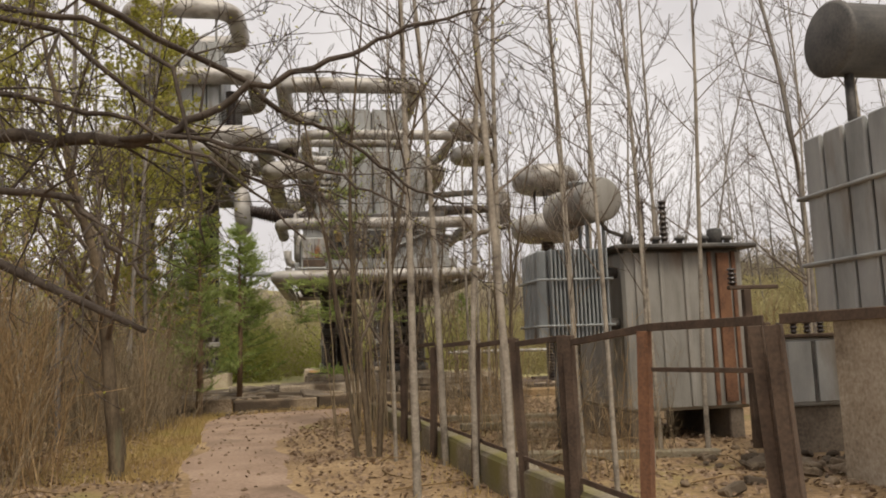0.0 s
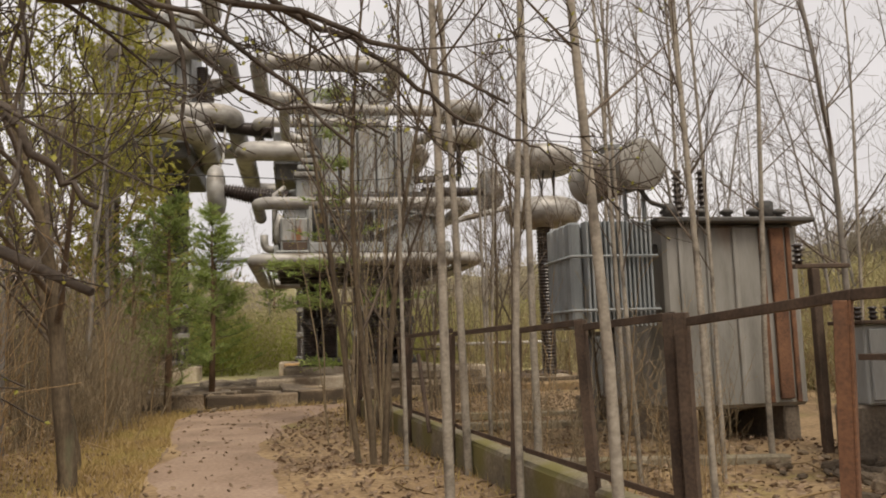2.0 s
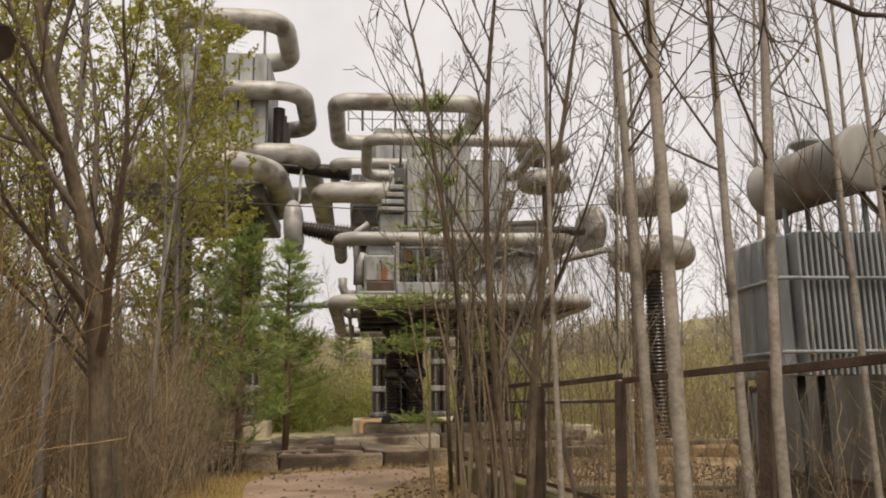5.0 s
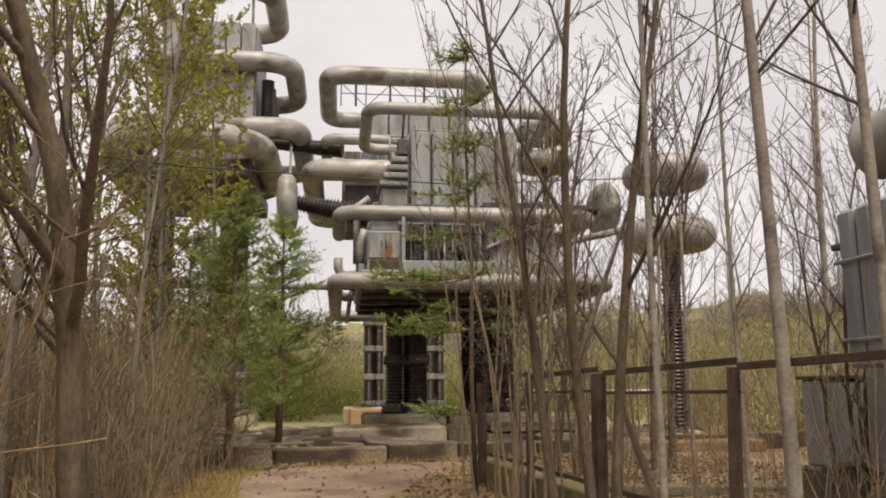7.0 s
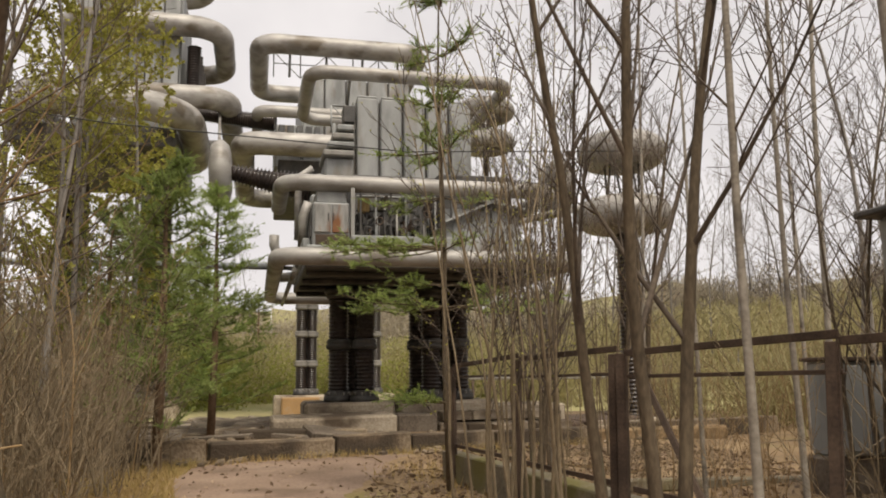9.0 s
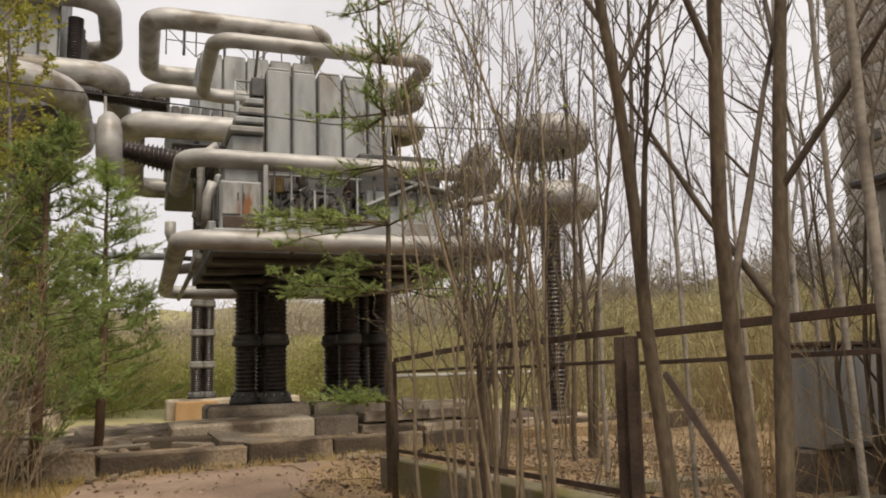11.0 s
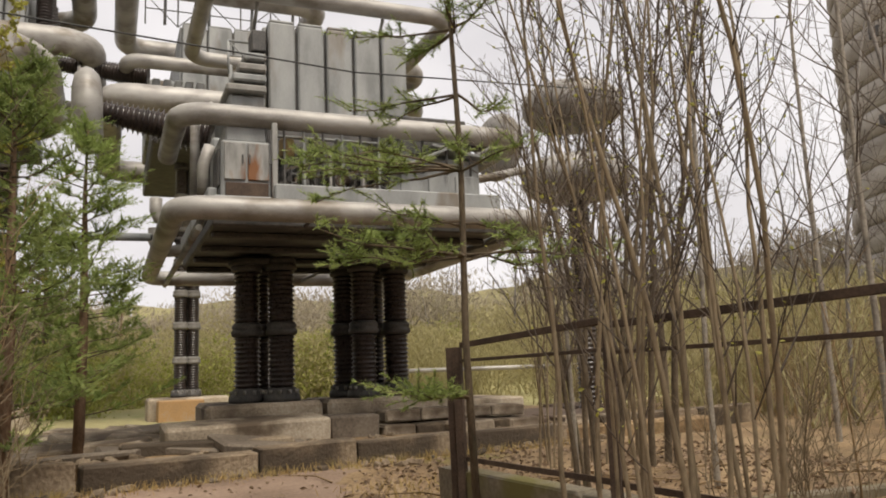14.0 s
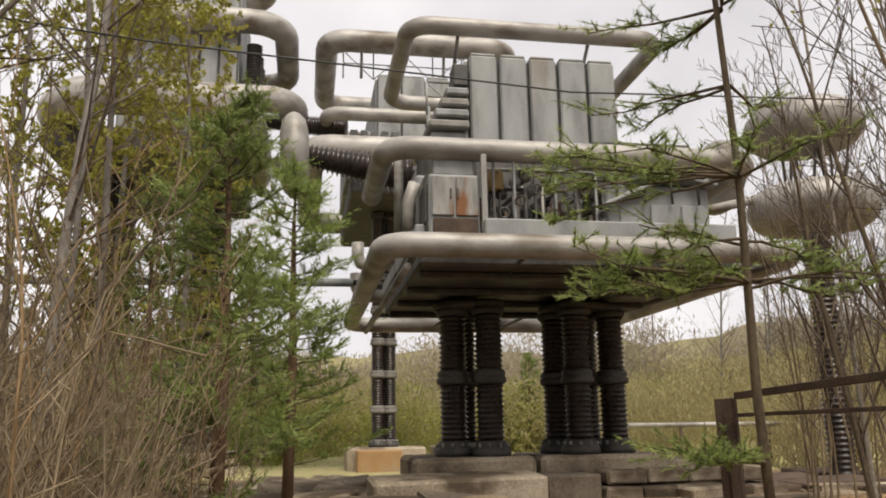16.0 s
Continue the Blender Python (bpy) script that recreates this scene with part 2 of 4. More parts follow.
        self.face([base + (len(profile) - 1) * sides + k for k in range(sides)])
        return self

    def leaf(self, p, d, size, rnd, wide=.3):
        """A bent leaf of two triangles; a small width makes it a twig spray."""
        u = d.normalized()
        w = u.orthogonal().normalized()
        w = Matrix.Rotation(rnd.uniform(0, 6.28), 3, u) @ w
        n = u.cross(w)
        b = len(self.v)
        for q in (p, p + u * size * .5 + w * size * wide + n * size * .1, p + u * size, p + u * size * .5 - w * size * wide + n * size * .1):
            self.v.append((q.x, q.y, q.z))
        self.face([b, b + 1, b + 2])
        self.face([b, b + 2, b + 3])

    def mesh(self, name, material):
        me = bpy.data.meshes.new(name)
        me.from_pydata(self.v, [], self.f)
        me.polygons.foreach_set("use_smooth", self.s)
        me.materials.append(material)
        me.update()
        return me


def part(name, mb, material, parent, label="", kind=""):
    ob = new(name, mb.mesh(name, material) if isinstance(mb, MB) else mb)
    ob.parent = parent
    return tagged(ob, label=label, kind=kind)


def thing(name, label, category, group="", loc=(0, 0, 0), kind=""):
    ob = new(name)
    ob.location = loc
    return tagged(ob, label, category, group, kind)


def solid(name, mb, material, label, category="", group="", kind=""):
    return tagged(new(name, mb.mesh(name, material)), label, category, group, kind)


def rounded(x0, y0, x1, y1, z, r, steps=6, cut=None):
    """A rounded rectangle's line at height z, counter-clockwise from the front left corner."""
    pts = []
    for cx, cy, a0 in ((x0 + r, y0 + r, 180), (x1 - r, y0 + r, 270), (x1 - r, y1 - r, 0), (x0 + r, y1 - r, 90)):
        for k in range(steps + 1):
            a = radians(a0 + 90 * k / steps)
            pts.append((cx + r * math.cos(a), cy + r * math.sin(a), z))
    return pts


def ring(x0, y0, x1, y1, z, rad, corner, sides=16):
    return MB().tube(rounded(x0, y0, x1, y1, z, corner), rad, sides, closed=True)


# ---- ground ----
def ground_z(x, y):
    near = max(0, 1 - max(0, math.hypot(x, y - 12) - 25) / 20)
    hill = max(0, x - 14 + 0.12 * (y - 20)) * 0.075 if y > 0 else 0
    return near * (0.05 * noise.noise((x * .5, y * .5, 0)) + 0.02 * noise.noise((x * 2, y * 2, 3))) - 0.01 + min(hill, 3.4)


def path_x(y):
    """The middle of the trodden path."""
    return float(np.interp(y, (-8, 0, 5, 9, 11.5, 16, 19, 21, 24), (.5, -.05, -.5, -.85, -1.25, -1.5, -1.45, -1.05, -.4)))


g = MB()
xs = [-900, -300, -120, -60, -40, -30] + [x * .5 for x in range(-44, 45)] + [26, 30, 36, 44, 60, 120, 300, 900]
ys = [-900, -200, -60, -25, -12] + [y * .5 for y in range(-12, 72)] + [38, 41, 45, 50, 60, 80, 130, 300, 900]
for y in ys:
    for x in xs:
        g.v.append((x, y, ground_z(x, y)))
nx = len(xs)
for j in range(len(ys) - 1):
    for i in range(nx - 1):
        a = j * nx + i
        g.face([a, a + 1, a + nx + 1, a + nx], True)
solid("ground", g, M_GROUND, "brown woodland soil under dead leaf litter", "ground", kind="structure")

p = MB()
rows = 90
for j in range(rows + 1):
    y = -6 + 28.0 * j / rows
    wd = 0.75 + 0.12 * math.sin(y * 1.7) + 0.1 * noise.noise((y, 4, 2)) + max(0, y - 15) * .22
    for i in range(9):
        x = path_x(y) + (i / 4 - 1) * wd + (0.10 * noise.noise((y * 2, i, 7)) if i in (0, 8) else 0)
        edge = -0.012 if i in (0, 8) else 0.012
        p.v.append((x, y, ground_z(x, y) + edge))
for j in range(rows):
    for i in range(8):
        a = j * 9 + i
        p.face([a, a + 1, a + 10, a + 9], True)
solid("path", p, M_PATH, "trodden pinkish brown earth footpath through leaf litter", "path", kind="structure")

md = MB()
for j in range(21):
    for i in range(41):
        x, y = -30 + 75 * i / 40, 31 + 48 * j / 20
        md.v.append((x, y, ground_z(x, y) + (0.05 if 0 < i < 40 and 0 < j else -.1)))
for j in range(20):
    for i in range(40):
        a = j * 41 + i
        md.face([a, a + 1, a + 42, a + 41], True)
solid("meadow", md, M_FIELD, "pale dry grass clearing behind the machine", "meadow", kind="structure")


# ---- insulators ----
def ribbed(length, r, rib, pitch, flange=.0):
    """A stack of porcelain sheds: (radius, height) pairs."""
    prof = []
    k = int(length / pitch)
    for i in range(k):
        z = length * i / k
        q = length / k
        prof += [(r, z), (r, z + q * .35), (r + rib, z + q * .5), (r + rib, z + q * .62), (r, z + q * .95)]
    return prof


def column(parent, x, y, z0, z1, r, joints, sides=18):
    """One stacked porcelain column with cement joints and a bolted iron foot."""
    col = part("insulator_column", MB().lathe([(r * 1.34, 0), (r * 1.36, .05), (r * 1.30, .12), (r * 1.10, .15), (r * 1.04, .24)], (x, y, z0), sides=sides), M_DKPAINT_SHADE, parent, "stacked dark porcelain support column")
    for k in range(10):
        a = 2 * math.pi * k / 10
        part("bolt", MB().lathe([(.028, 0), (.028, .075)], (x + r * 1.15 * math.cos(a), y + r * 1.15 * math.sin(a), z0 + .13), sides=6), M_CEMENT, col)
    zs = [z0 + .24] + [z0 + .24 + (z1 - z0 - .24) * j for j in joints] + [z1]
    for k, (a, b) in enumerate(zip(zs, zs[1:])):
        part("porcelain_section", MB().lathe(ribbed(b - a - .24, r * .86, r * .14, .075), (x, y, a), sides=sides), M_PORC, col)
        part("joint", MB().lathe([(r * 1.0, 0), (r * 1.16, .03), (r * 1.18, .10), (r * 1.04, .12), (r * 1.12, .15), (r * 1.10, .20), (r * .92, .24)], (x, y, b - .24), sides=sides), (M_CEMENT if z1 > 5 else M_DKPAINT_SHADE) if k < len(zs) - 2 else M_DKPAINT_SHADE, col, "weathered dull joint collar")


def bushing(parent, a, b, r0, r1, disc_r=.0, disc_at=None):
    """A horizontal ribbed bushing from a to b that tapers from r0 to r1."""
    a, b = Vector(a), Vector(b)
    L = (b - a).length
    prof = []
    k = int(L / .085)
    for i in range(k):
        t = i / k
        r = r0 + (r1 - r0) * t
        z = L * t
        q = L / k
        prof += [(r * .78, z), (r * .78, z + q * .4), (r, z + q * .5), (r, z + q * .58), (r * .78, z + q * .9)]
    part("ribbed_bushing", MB().lathe(prof, a, (b - a).normalized(), 20), M_PORC, parent, "brown ribbed porcelain bushing")


def torus(c, R, r, axis=(0, 0, 1), n=36, sides=16, squash=1.0):
    q = Vector((0, 0, 1)).rotation_difference(Vector(axis)).to_matrix()
    pts = [Vector(c) + q @ Vector((R * math.cos(2 * math.pi * k / n), R * math.sin(2 * math.pi * k / n), 0)) for k in range(n)]
    return MB().tube(pts, r, sides, closed=True)


def panel_box(parent, x0, x1, y0, y1, z0, z1, n, material, name="wall_panel", depth=.12):
    """A cabinet whose front is n tall raised panels with dark gaps between."""
    body = part("cabinet_body", MB().box(x0 + .03, y0 + depth, z0, x1 - .03, y1, z1 - .05, .03), M_DKPAINT_SHADE, parent)
    w = (x1 - x0) / n
    for k in range(n):
        part(name, MB().box(x0 + k * w + .03, y0, z0 + .02, x0 + (k + 1) * w - .03, y0 + depth + .04, z1, .03), material, body)
        part("roof_rib", MB().box(x0 + k * w + .05, y0 + .02, z1 + .002, x0 + (k + 1) * w - .05, y1, z1 + .06, .02), material, body)
    nd = max(2, int((y1 - y0) / .7))
    d = (y1 - y0 - depth - .06) / nd
    for k in range(nd):
        for xa, xb in ((x0 - .04, x0 + .026), (x1 - .026, x1 + .04)):
            part("side_panel", MB().box(xa, y0 + depth + .06 + k * d + .02, z0 + .02, xb, y0 + depth + .06 + (k + 1) * d - .02, z1 - .03, .015), material, body)
    return body


def ladder_rail(parent, x0, x1, y, z, h, n):
    """A thin guard rail with posts and diagonals."""
    rail = part("guard_rail", MB().tube([(x0, y, z + h), (x1, y, z + h)], .03, 6), M_PAINT, parent)
    part("mid_rail", MB().tube([(x0, y, z + h * .55), (x1, y, z + h * .55)], .02, 6), M_PAINT, rail)
    for k in range(n + 1):
        x = x0 + (x1 - x0) * k / n
        part("rail_post", MB().tube([(x, y, z), (x, y, z + h)], .025, 6), M_PAINT, rail)
        if k < n:
            x2 = x0 + (x1 - x0) * (k + 1) / n
            part("rail_brace", MB().tube([(x, y, z), (x2, y, z + h)] if k % 2 else [(x, y, z + h), (x2, y, z)], .018, 5), M_PAINT, rail)


# ---- front generator unit on its columns ----
fu = thing("generator_unit", "grey high-voltage generator with pipe rings on dark insulator columns", "generator", "generator units", (1.5, 25.5, .8))


def fp(name, mb, material, label="", parent=None):
    ob = part(name, mb, material, parent or fu, label)
    if parent is None:
        ob.matrix_parent_inverse = fu.matrix_basis.inverted()
    return ob


fu.location = (0, 0, 0)
fp("shield_ring", ring(-1.28, 21.95, 4.45, 30.1, 3.56, .165, .42), M_PIPE, "lower rounded aluminium shield pipe ring")
mid = rounded(-1.2, 22.7, 4.35, 29.3, 5.12, .42)
mid_pts = [(-1.2, 25.15, 5.1), (-1.2, 24.4, 5.12)] + mid[0:21] + [(1.5, 29.3, 5.12)]
fp("shield_pipe", MB().tube(mid_pts, .165, 16), M_PIPE, "middle aluminium shield pipe with an open end")
fp("top_ring", ring(-.52, 25.3, 4.3, 28.9, 8.42, .165, .45), M_PIPE, "upper aluminium shield pipe ring")
# ring stays
for x in (-.9, .6, 2.2, 3.9):
    fp("ring_bracket", MB().tube([(x, 22.05, 3.5), (x, 23.2, 3.42)], .035, 6), M_DKPAINT_SHADE)
    fp("ring_bracket", MB().tube([(x, 30.0, 3.5), (x, 27.3, 3.5)], .035, 6), M_DKPAINT_SHADE)
fp("inner_frame", MB().tube([(-.95, 22.3, 3.35), (-.95, 29.7, 3.35)], .05, 6), M_PAINT)
# platform
plat = fp("platform", MB().box(-.75, 22.55, 3.43, 3.8, 27.4, 3.625, .03), M_DKPAINT_SHADE, "dark steel carrying platform")
for k in range(4):
    fp("floor_beam", MB().box(-.70, 23.0 + k * 1.35, 3.33, 3.75, 23.16 + k * 1.35, 3.426, .02), M_DKPAINT_SHADE, "", plat)
fp("edge_girder", MB().box(.12, 22.38, 3.78, 3.78, 22.54, 4.05, .02), M_PAINT, "grey edge girder")
fp("edge_girder", MB().box(-.78, 22.56, 3.63, 3.80, 27.42, 3.78, .02), M_PAINT)
fp("sloped_skirt", MB().tube([(-.9, 22.4, 3.66), (.1, 22.4, 3.66)], .05, 6), M_PAINT)
fp("side_girder", MB().box(-.80, 22.7, 3.79, -.66, 27.4, 4.02, .02), M_PAINT)
fp("side_girder", MB().box(3.66, 22.6, 3.79, 3.80, 27.4, 4.02, .02), M_PAINT)
# supporting columns in two clusters
for x, y in ((.70, 24.95), (.16, 25.25), (.42, 25.75)):
    column(fu, x, y, .84, 3.33, .235, (.50,))
for x, y in ((2.92, 25.3), (2.2, 25.0), (2.05, 25.7), (2.66, 25.9)):
    column(fu, x, y, .84, 3.33, .235, (.50,))
# control cabinet, front left
cab = fp("control_cabinet", MB().box(-.62, 22.6, 3.79, .10, 24.3, 4.72, .03), M_PAINT, "pale grey control cabinet with rust runs")
for k in range(2):
    fp("cabinet_door", MB().box(-.58 + k * .34, 22.565, 4.12, -.27 + k * .34, 22.602, 4.68, .012), M_PAINTRUST, "", cab)
fp("rusty_plinth", MB().box(-.56, 22.56, 3.87, .06, 22.6, 4.08, .01), M_RUSTDARK, "dark rusted lower panel", cab)
for k in range(2):
    fp("door_handle", MB().box(-.33 + k * .1, 22.54, 4.36, -.305 + k * .1, 22.568, 4.5, .006), M_DKPAINT_SHADE, "", cab)
fp("flared_skirt", MB().box(-.74, 22.46, 3.79, .1, 22.555, 3.86, .02), M_PAINT, "", cab)
fp("rusty_post", MB().box(.105, 22.5, 3.79, .185, 22.58, 5.0, .01), M_PAINTRUST, "rust-streaked upright post", cab)
for k in range(9):
    fp("louvre", MB().box(-.655, 22.7 + k * .07, 4.05, -.622, 22.735 + k * .07, 4.6, .005), M_DKPAINT_SHADE, "", cab)
fp("cap_block", MB().box(-.55, 22.7, 4.722, .05, 24.2, 4.98, .03), M_PAINT, "", cab)
# machinery bay: valves and pipes before a solid dark block for inner shade
bay = fp("machinery_bay", MB().box(.25, 23.6, 3.79, 3.6, 24.6, 5.55, .03), M_DKPAINT_SHADE, "valves and pipes before a dark block for bay shade")
rb = random.Random(5)
for k in range(30):
    x = .30 + k * .058
    h = rb.uniform(.45, 1.0)
    y = rb.uniform(22.75, 23.3)
    fp("riser_pipe", MB().tube([(x, y, 3.80), (x, y, 3.80 + h), (x, 23.62, 3.85 + h)], rb.uniform(.018, .035), 8), rb.choice([M_PAINT, M_DKPAINT_SHADE, M_PIPE, M_RUSTDARK, M_DKPAINT_SHADE, M_DKPAINT_SHADE]), "", bay)
for k in range(20):
    x = .36 + k * .085
    z = 4.1 + rb.uniform(0, .7)
    v = fp("valve_body", MB().lathe([(.05, 0), (.09, .03), (.09, .10), (.05, .13), (.03, .18), (.03, .24)], (x, 22.9 + rb.uniform(0, .3), z), (0, -.6, .8), 10), rb.choice([M_DKPAINT_SHADE, M_PAINT, M_RUSTDARK]), "", bay)
fp("brass_drum", MB().lathe([(.10, 0), (.12, .02), (.12, .26), (.10, .28)], (.42, 23.0, 4.62), sides=16), mat("tarnished_yellow_enamel", [(.30, .20, .08), (.42, .30, .14)], .6, 0, 4, 30, .2), "tarnished yellow drum", bay)
for k in range(4):
    z = 4.12 + k * .28
    fp("header_pipe", MB().tube([(.28, 23.2 - .05 * k, z), (2.0, 23.2 - .05 * k, z)], .028, 8), M_PAINT if k % 2 else M_DKPAINT_SHADE, "", bay)
# right-hand housing with a sloped lid
hs = fp("housing", MB().box(2.02, 22.8, 3.79, 3.62, 25.4, 4.72, .03), M_PAINT, "grey sheet-metal housing with an arched lid")
fp("arched_lid", MB().tube([(2.05, 22.9, 4.5), (2.25, 22.9, 4.72), (2.6, 22.9, 4.84), (3.3, 22.9, 4.84), (3.6, 22.9, 4.74)], .06, 8), M_PAINT, "", hs)
for k in range(3):
    fp("hatch", MB().box(2.2 + k * .48, 22.765, 3.95, 2.58 + k * .48, 22.802, 4.42, .012), M_PAINT, "", hs)
for x0, z0, tilt, w in ((2.55, 4.62, -24, 1.3), (3.2, 4.78, 10, 1.0)):
    fp("sloped_hood", MB().box(-w / 2, 0, 0, w / 2, .5, .05, .012, pose(x0, 22.62, z0, 0, tilt, 0)), M_PAINT, "tilted grey hood plate", hs)
for k in range(4):
    fp("hood_strut", MB().tube([(2.15 + k * .42, 22.7, 4.42), (2.15 + k * .42, 22.7, 5.0)], .022, 6), M_DKPAINT_SHADE, "", hs)
for k in range(6):
    fp("bay_upright", MB().box(.30 + k * .30, 22.66, 3.79, .335 + k * .30, 22.70, 4.98, .006), M_PAINT if k % 2 else M_DKPAINT_SHADE, "", bay)
for k in range(7):
    fp("valve_wheel", torus((.45 + k * .24, 22.64, 4.2 + .18 * (k % 3)), .07, .014, (0, 1, .2), 14, 6), M_RUSTDARK if k % 2 else M_DKPAINT_SHADE, "", bay)
# upper panelled block
panel_box(fu, .5, 3.25, 25.05, 28.4, 5.56, 7.76, 5, M_PAINT)
blk = fp("stepped_terminal", MB().box(-.2, 24.9, 5.3, .44, 27.6, 6.25, .04), M_PAINT, "stacked grey terminal blocks")
for k in range(4):
    fp("terminal_slab", MB().box(-.26 + .1 * k, 24.75, 6.26 + k * .2, .44, 25.9, 6.40 + k * .2, .03), M_PAINT if k % 2 else M_CEMENT, "", blk)
    fp("terminal_gap", MB().box(-.12 + .1 * k, 24.9, 6.402 + k * .2, .43, 25.8, 6.455 + k * .2, .01), M_DKPAINT_SHADE, "", blk)
fp("junction_box", MB().box(.2, 24.9, 7.1, .46, 25.3, 7.5, .02), M_DKPAINT_SHADE, "dark junction box")
fp("ring_foot", MB().tube([(.35, 28.6, 7.3), (.35, 28.8, 8.3)], .05, 8), M_PAINT)
for x in (.4, 2.9):
    fp("ring_foot", MB().tube([(x, 26.0, 7.8), (x, 25.4, 8.36)], .035, 8), M_PAINT)
fp("lower_block", MB().box(-.55, 24.4, 3.79, .2, 27.3, 5.28, .04), M_PAINT, "grey equipment block")
ladder_rail(fu, .2, 3.3, 28.0, 7.8, .75, 4)
fp("vent_stack", MB().lathe([(.16, 0), (.16, .9), (.2, .92), (.2, 1.0)], (-.2, 25.6, 5.0), sides=14), M_PAINT)
fp("down_pipe", MB().tube([(-.62, 24.0, 5.0), (-.72, 24.0, 4.7), (-.72, 24.0, 4.0)], .10, 10), M_PIPE)
fp("down_pipe", MB().tube([(-.5, 24.6, 5.9), (-.8, 24.6, 5.7), (-.8, 24.6, 4.3)], .08, 10), M_PIPE)
for k in range(6):
    fp("conduit", MB().tube([(.55 + k * .5, 25.02, 5.6), (.55 + k * .5, 24.7, 5.5), (.55 + k * .5, 24.6, 5.2)], .02, 6), M_DKPAINT_SHADE)
for k in range(5):
    fp("angle_bracket", MB().box(.3 + k * .8, 22.3, 3.60, .36 + k * .8, 22.56, 3.76, .008), M_DKPAINT_SHADE)
# solid dark block gives the shade of the recess above the housing
fp("recess_shade_block", MB().box(2.0, 23.2, 4.73, 3.6, 25.0, 5.54, .03), M_DKPAINT_SHADE)
fp("rear_column_head", MB().lathe([(.5, 0), (.5, .1), (.36, .16)], (.34, 25.3, 3.2), sides=18), M_DKPAINT_SHADE)
fp("rear_column_head", MB().lathe([(.7, 0), (.7, .1), (.5, .16)], (2.45, 25.5, 3.2), sides=18), M_DKPAINT_SHADE)
# small elbows at the rear left edge
for dz, dy in ((0, 0), (-.55, .5)):
    fp("pipe_elbow", MB().tube([(-.5, 27.2, 4.55 + dz), (-.6, 28.1 + dy, 4.55 + dz), (-1.0, 28.4 + dy, 4.55 + dz), (-1.16, 28.4 + dy, 4.62 + dz), (-1.22, 28.4 + dy, 4.78 + dz), (-1.22, 28.4 + dy, 5.05 + dz)], .13, 12), M_PIPE)
# side bushings and corona discs
bushing(fu, (-.45, 25.9, 5.72), (-2.35, 25.9, 6.06), .38, .2)
fp("corona_disc", MB().lathe([(.05, -.20), (.42, -.25), (.64, -.20), (.75, -.09), (.78, 0), (.75, .09), (.64, .20), (.42, .25), (.05, .20)], (-2.5, 25.9, 6.03), (1, 0, .04), 32), M_PIPE, "pale rounded corona disc")
bushing(fu, (3.7, 26.2, 6.05), (5.9, 26.7, 6.2), .2, .13)
fp("corona_disc", MB().lathe([(.05, -.20), (.42, -.25), (.64, -.20), (.75, -.09), (.78, 0), (.75, .09), (.64, .20), (.42, .25), (.05, .20)], (6.0, 26.72, 6.2), (1, .2, 0), 32), M_PIPE, "pale rounded corona disc")
fp("strut", MB().tube([(3.7, 26.0, 4.9), (6.6, 26.0, 5.6)], .09, 8), M_PIPE)
fp("strut", MB().tube([(3.6, 27.5, 3.4), (4.3, 22.4, 3.5)], .06, 8), M_DKPAINT_SHADE)


# ---- rear generator unit, on taller columns ----
ru = thing("generator_unit", "tall grey generator unit with stacked pipe rings on banded columns", "generator", "generator units")
for x in (.23, 2.66):
    for dx, dy in ((-.2, 0), (.2, .15), (0, .5)):
        column(ru, x + dx, 37.9 + dy, .72, 8.3, .21, (.14, .29, .43, .57, .72, .86), 12)
part("platform", MB().box(-1.0, 35.6, 8.3, 4.4, 43.2, 9.1, .06), M_DKPAINT_SHADE, ru)
part("shield_ring", ring(-2.25, 35.0, 5.2, 44.0, 9.45, .42, .75), M_PIPE, ru, "thick aluminium shield pipe ring")
part("shield_ring", ring(-1.75, 35.8, 3.6, 40.5, 10.9, .22, .45), M_PIPE, ru, "thin aluminium shield pipe ring")
part("top_ring", ring(-1.75, 37.0, 4.5, 42.6, 14.0, .38, .75), M_PIPE, ru, "thick top shield pipe ring")
panel_box(ru, -.1, 4.0, 36.9, 42.0, 9.11, 12.75, 5, M_PAINT)
for k in range(5):
    part("switch_block", MB().box(-1.0 + k * .33, 36.2, 9.85, -.76 + k * .33, 36.8, 10.55, .03), M_PAINT, ru)
part("equipment_block", MB().box(-1.1, 37.0, 9.11, -.15, 41.5, 10.8, .05), M_PAINT, ru)
ladder_rail(ru, -1.2, 3.9, 37.4, 12.82, 1.0, 5)
bushing(ru, (-1.1, 36.6, 10.7), (-4.3, 37.2, 11.1), .35, .22)
for z, x, y in ((12.1, 7.4, 37.9), (10.9, 7.5, 38.3)):
    part("corona_ring", torus((x, y, z), .85, .38), M_PIPE, ru, "small shield torus")
part("corona_post", MB().tube([(7.45, 38.1, 9.0), (7.45, 38.1, 12.4)], .12, 8), M_PORC, ru)
part("corona_arm", MB().tube([(4.2, 38.1, 8.8), (7.45, 38.1, 9.0)], .15, 8), M_DKPAINT_SHADE, ru)
for k in range(4):
    part("ring_stay", MB().tube([(-.6 + k * 1.4, 37.3, 12.8), (-.6 + k * 1.4, 37.1, 13.7)], .05, 6), M_PAINT, ru)

# ---- left generator unit behind the pine ----
lu = thing("generator_unit", "grey generator unit with stacked pipe rings behind trees", "generator", "generator units")
for x in (-8.0, -5.2):
    for dx, dy in ((-.3, 0), (.3, .1), (0, .5)):
        column(lu, x + dx, 37 + dy, .7, 9.0, .26, (.14, .29, .43, .57, .72, .86), 12)
part("platform", MB().box(-9.6, 34.6, 9.0, -4.4, 42, 9.7, .06), M_DKPAINT_SHADE, lu)
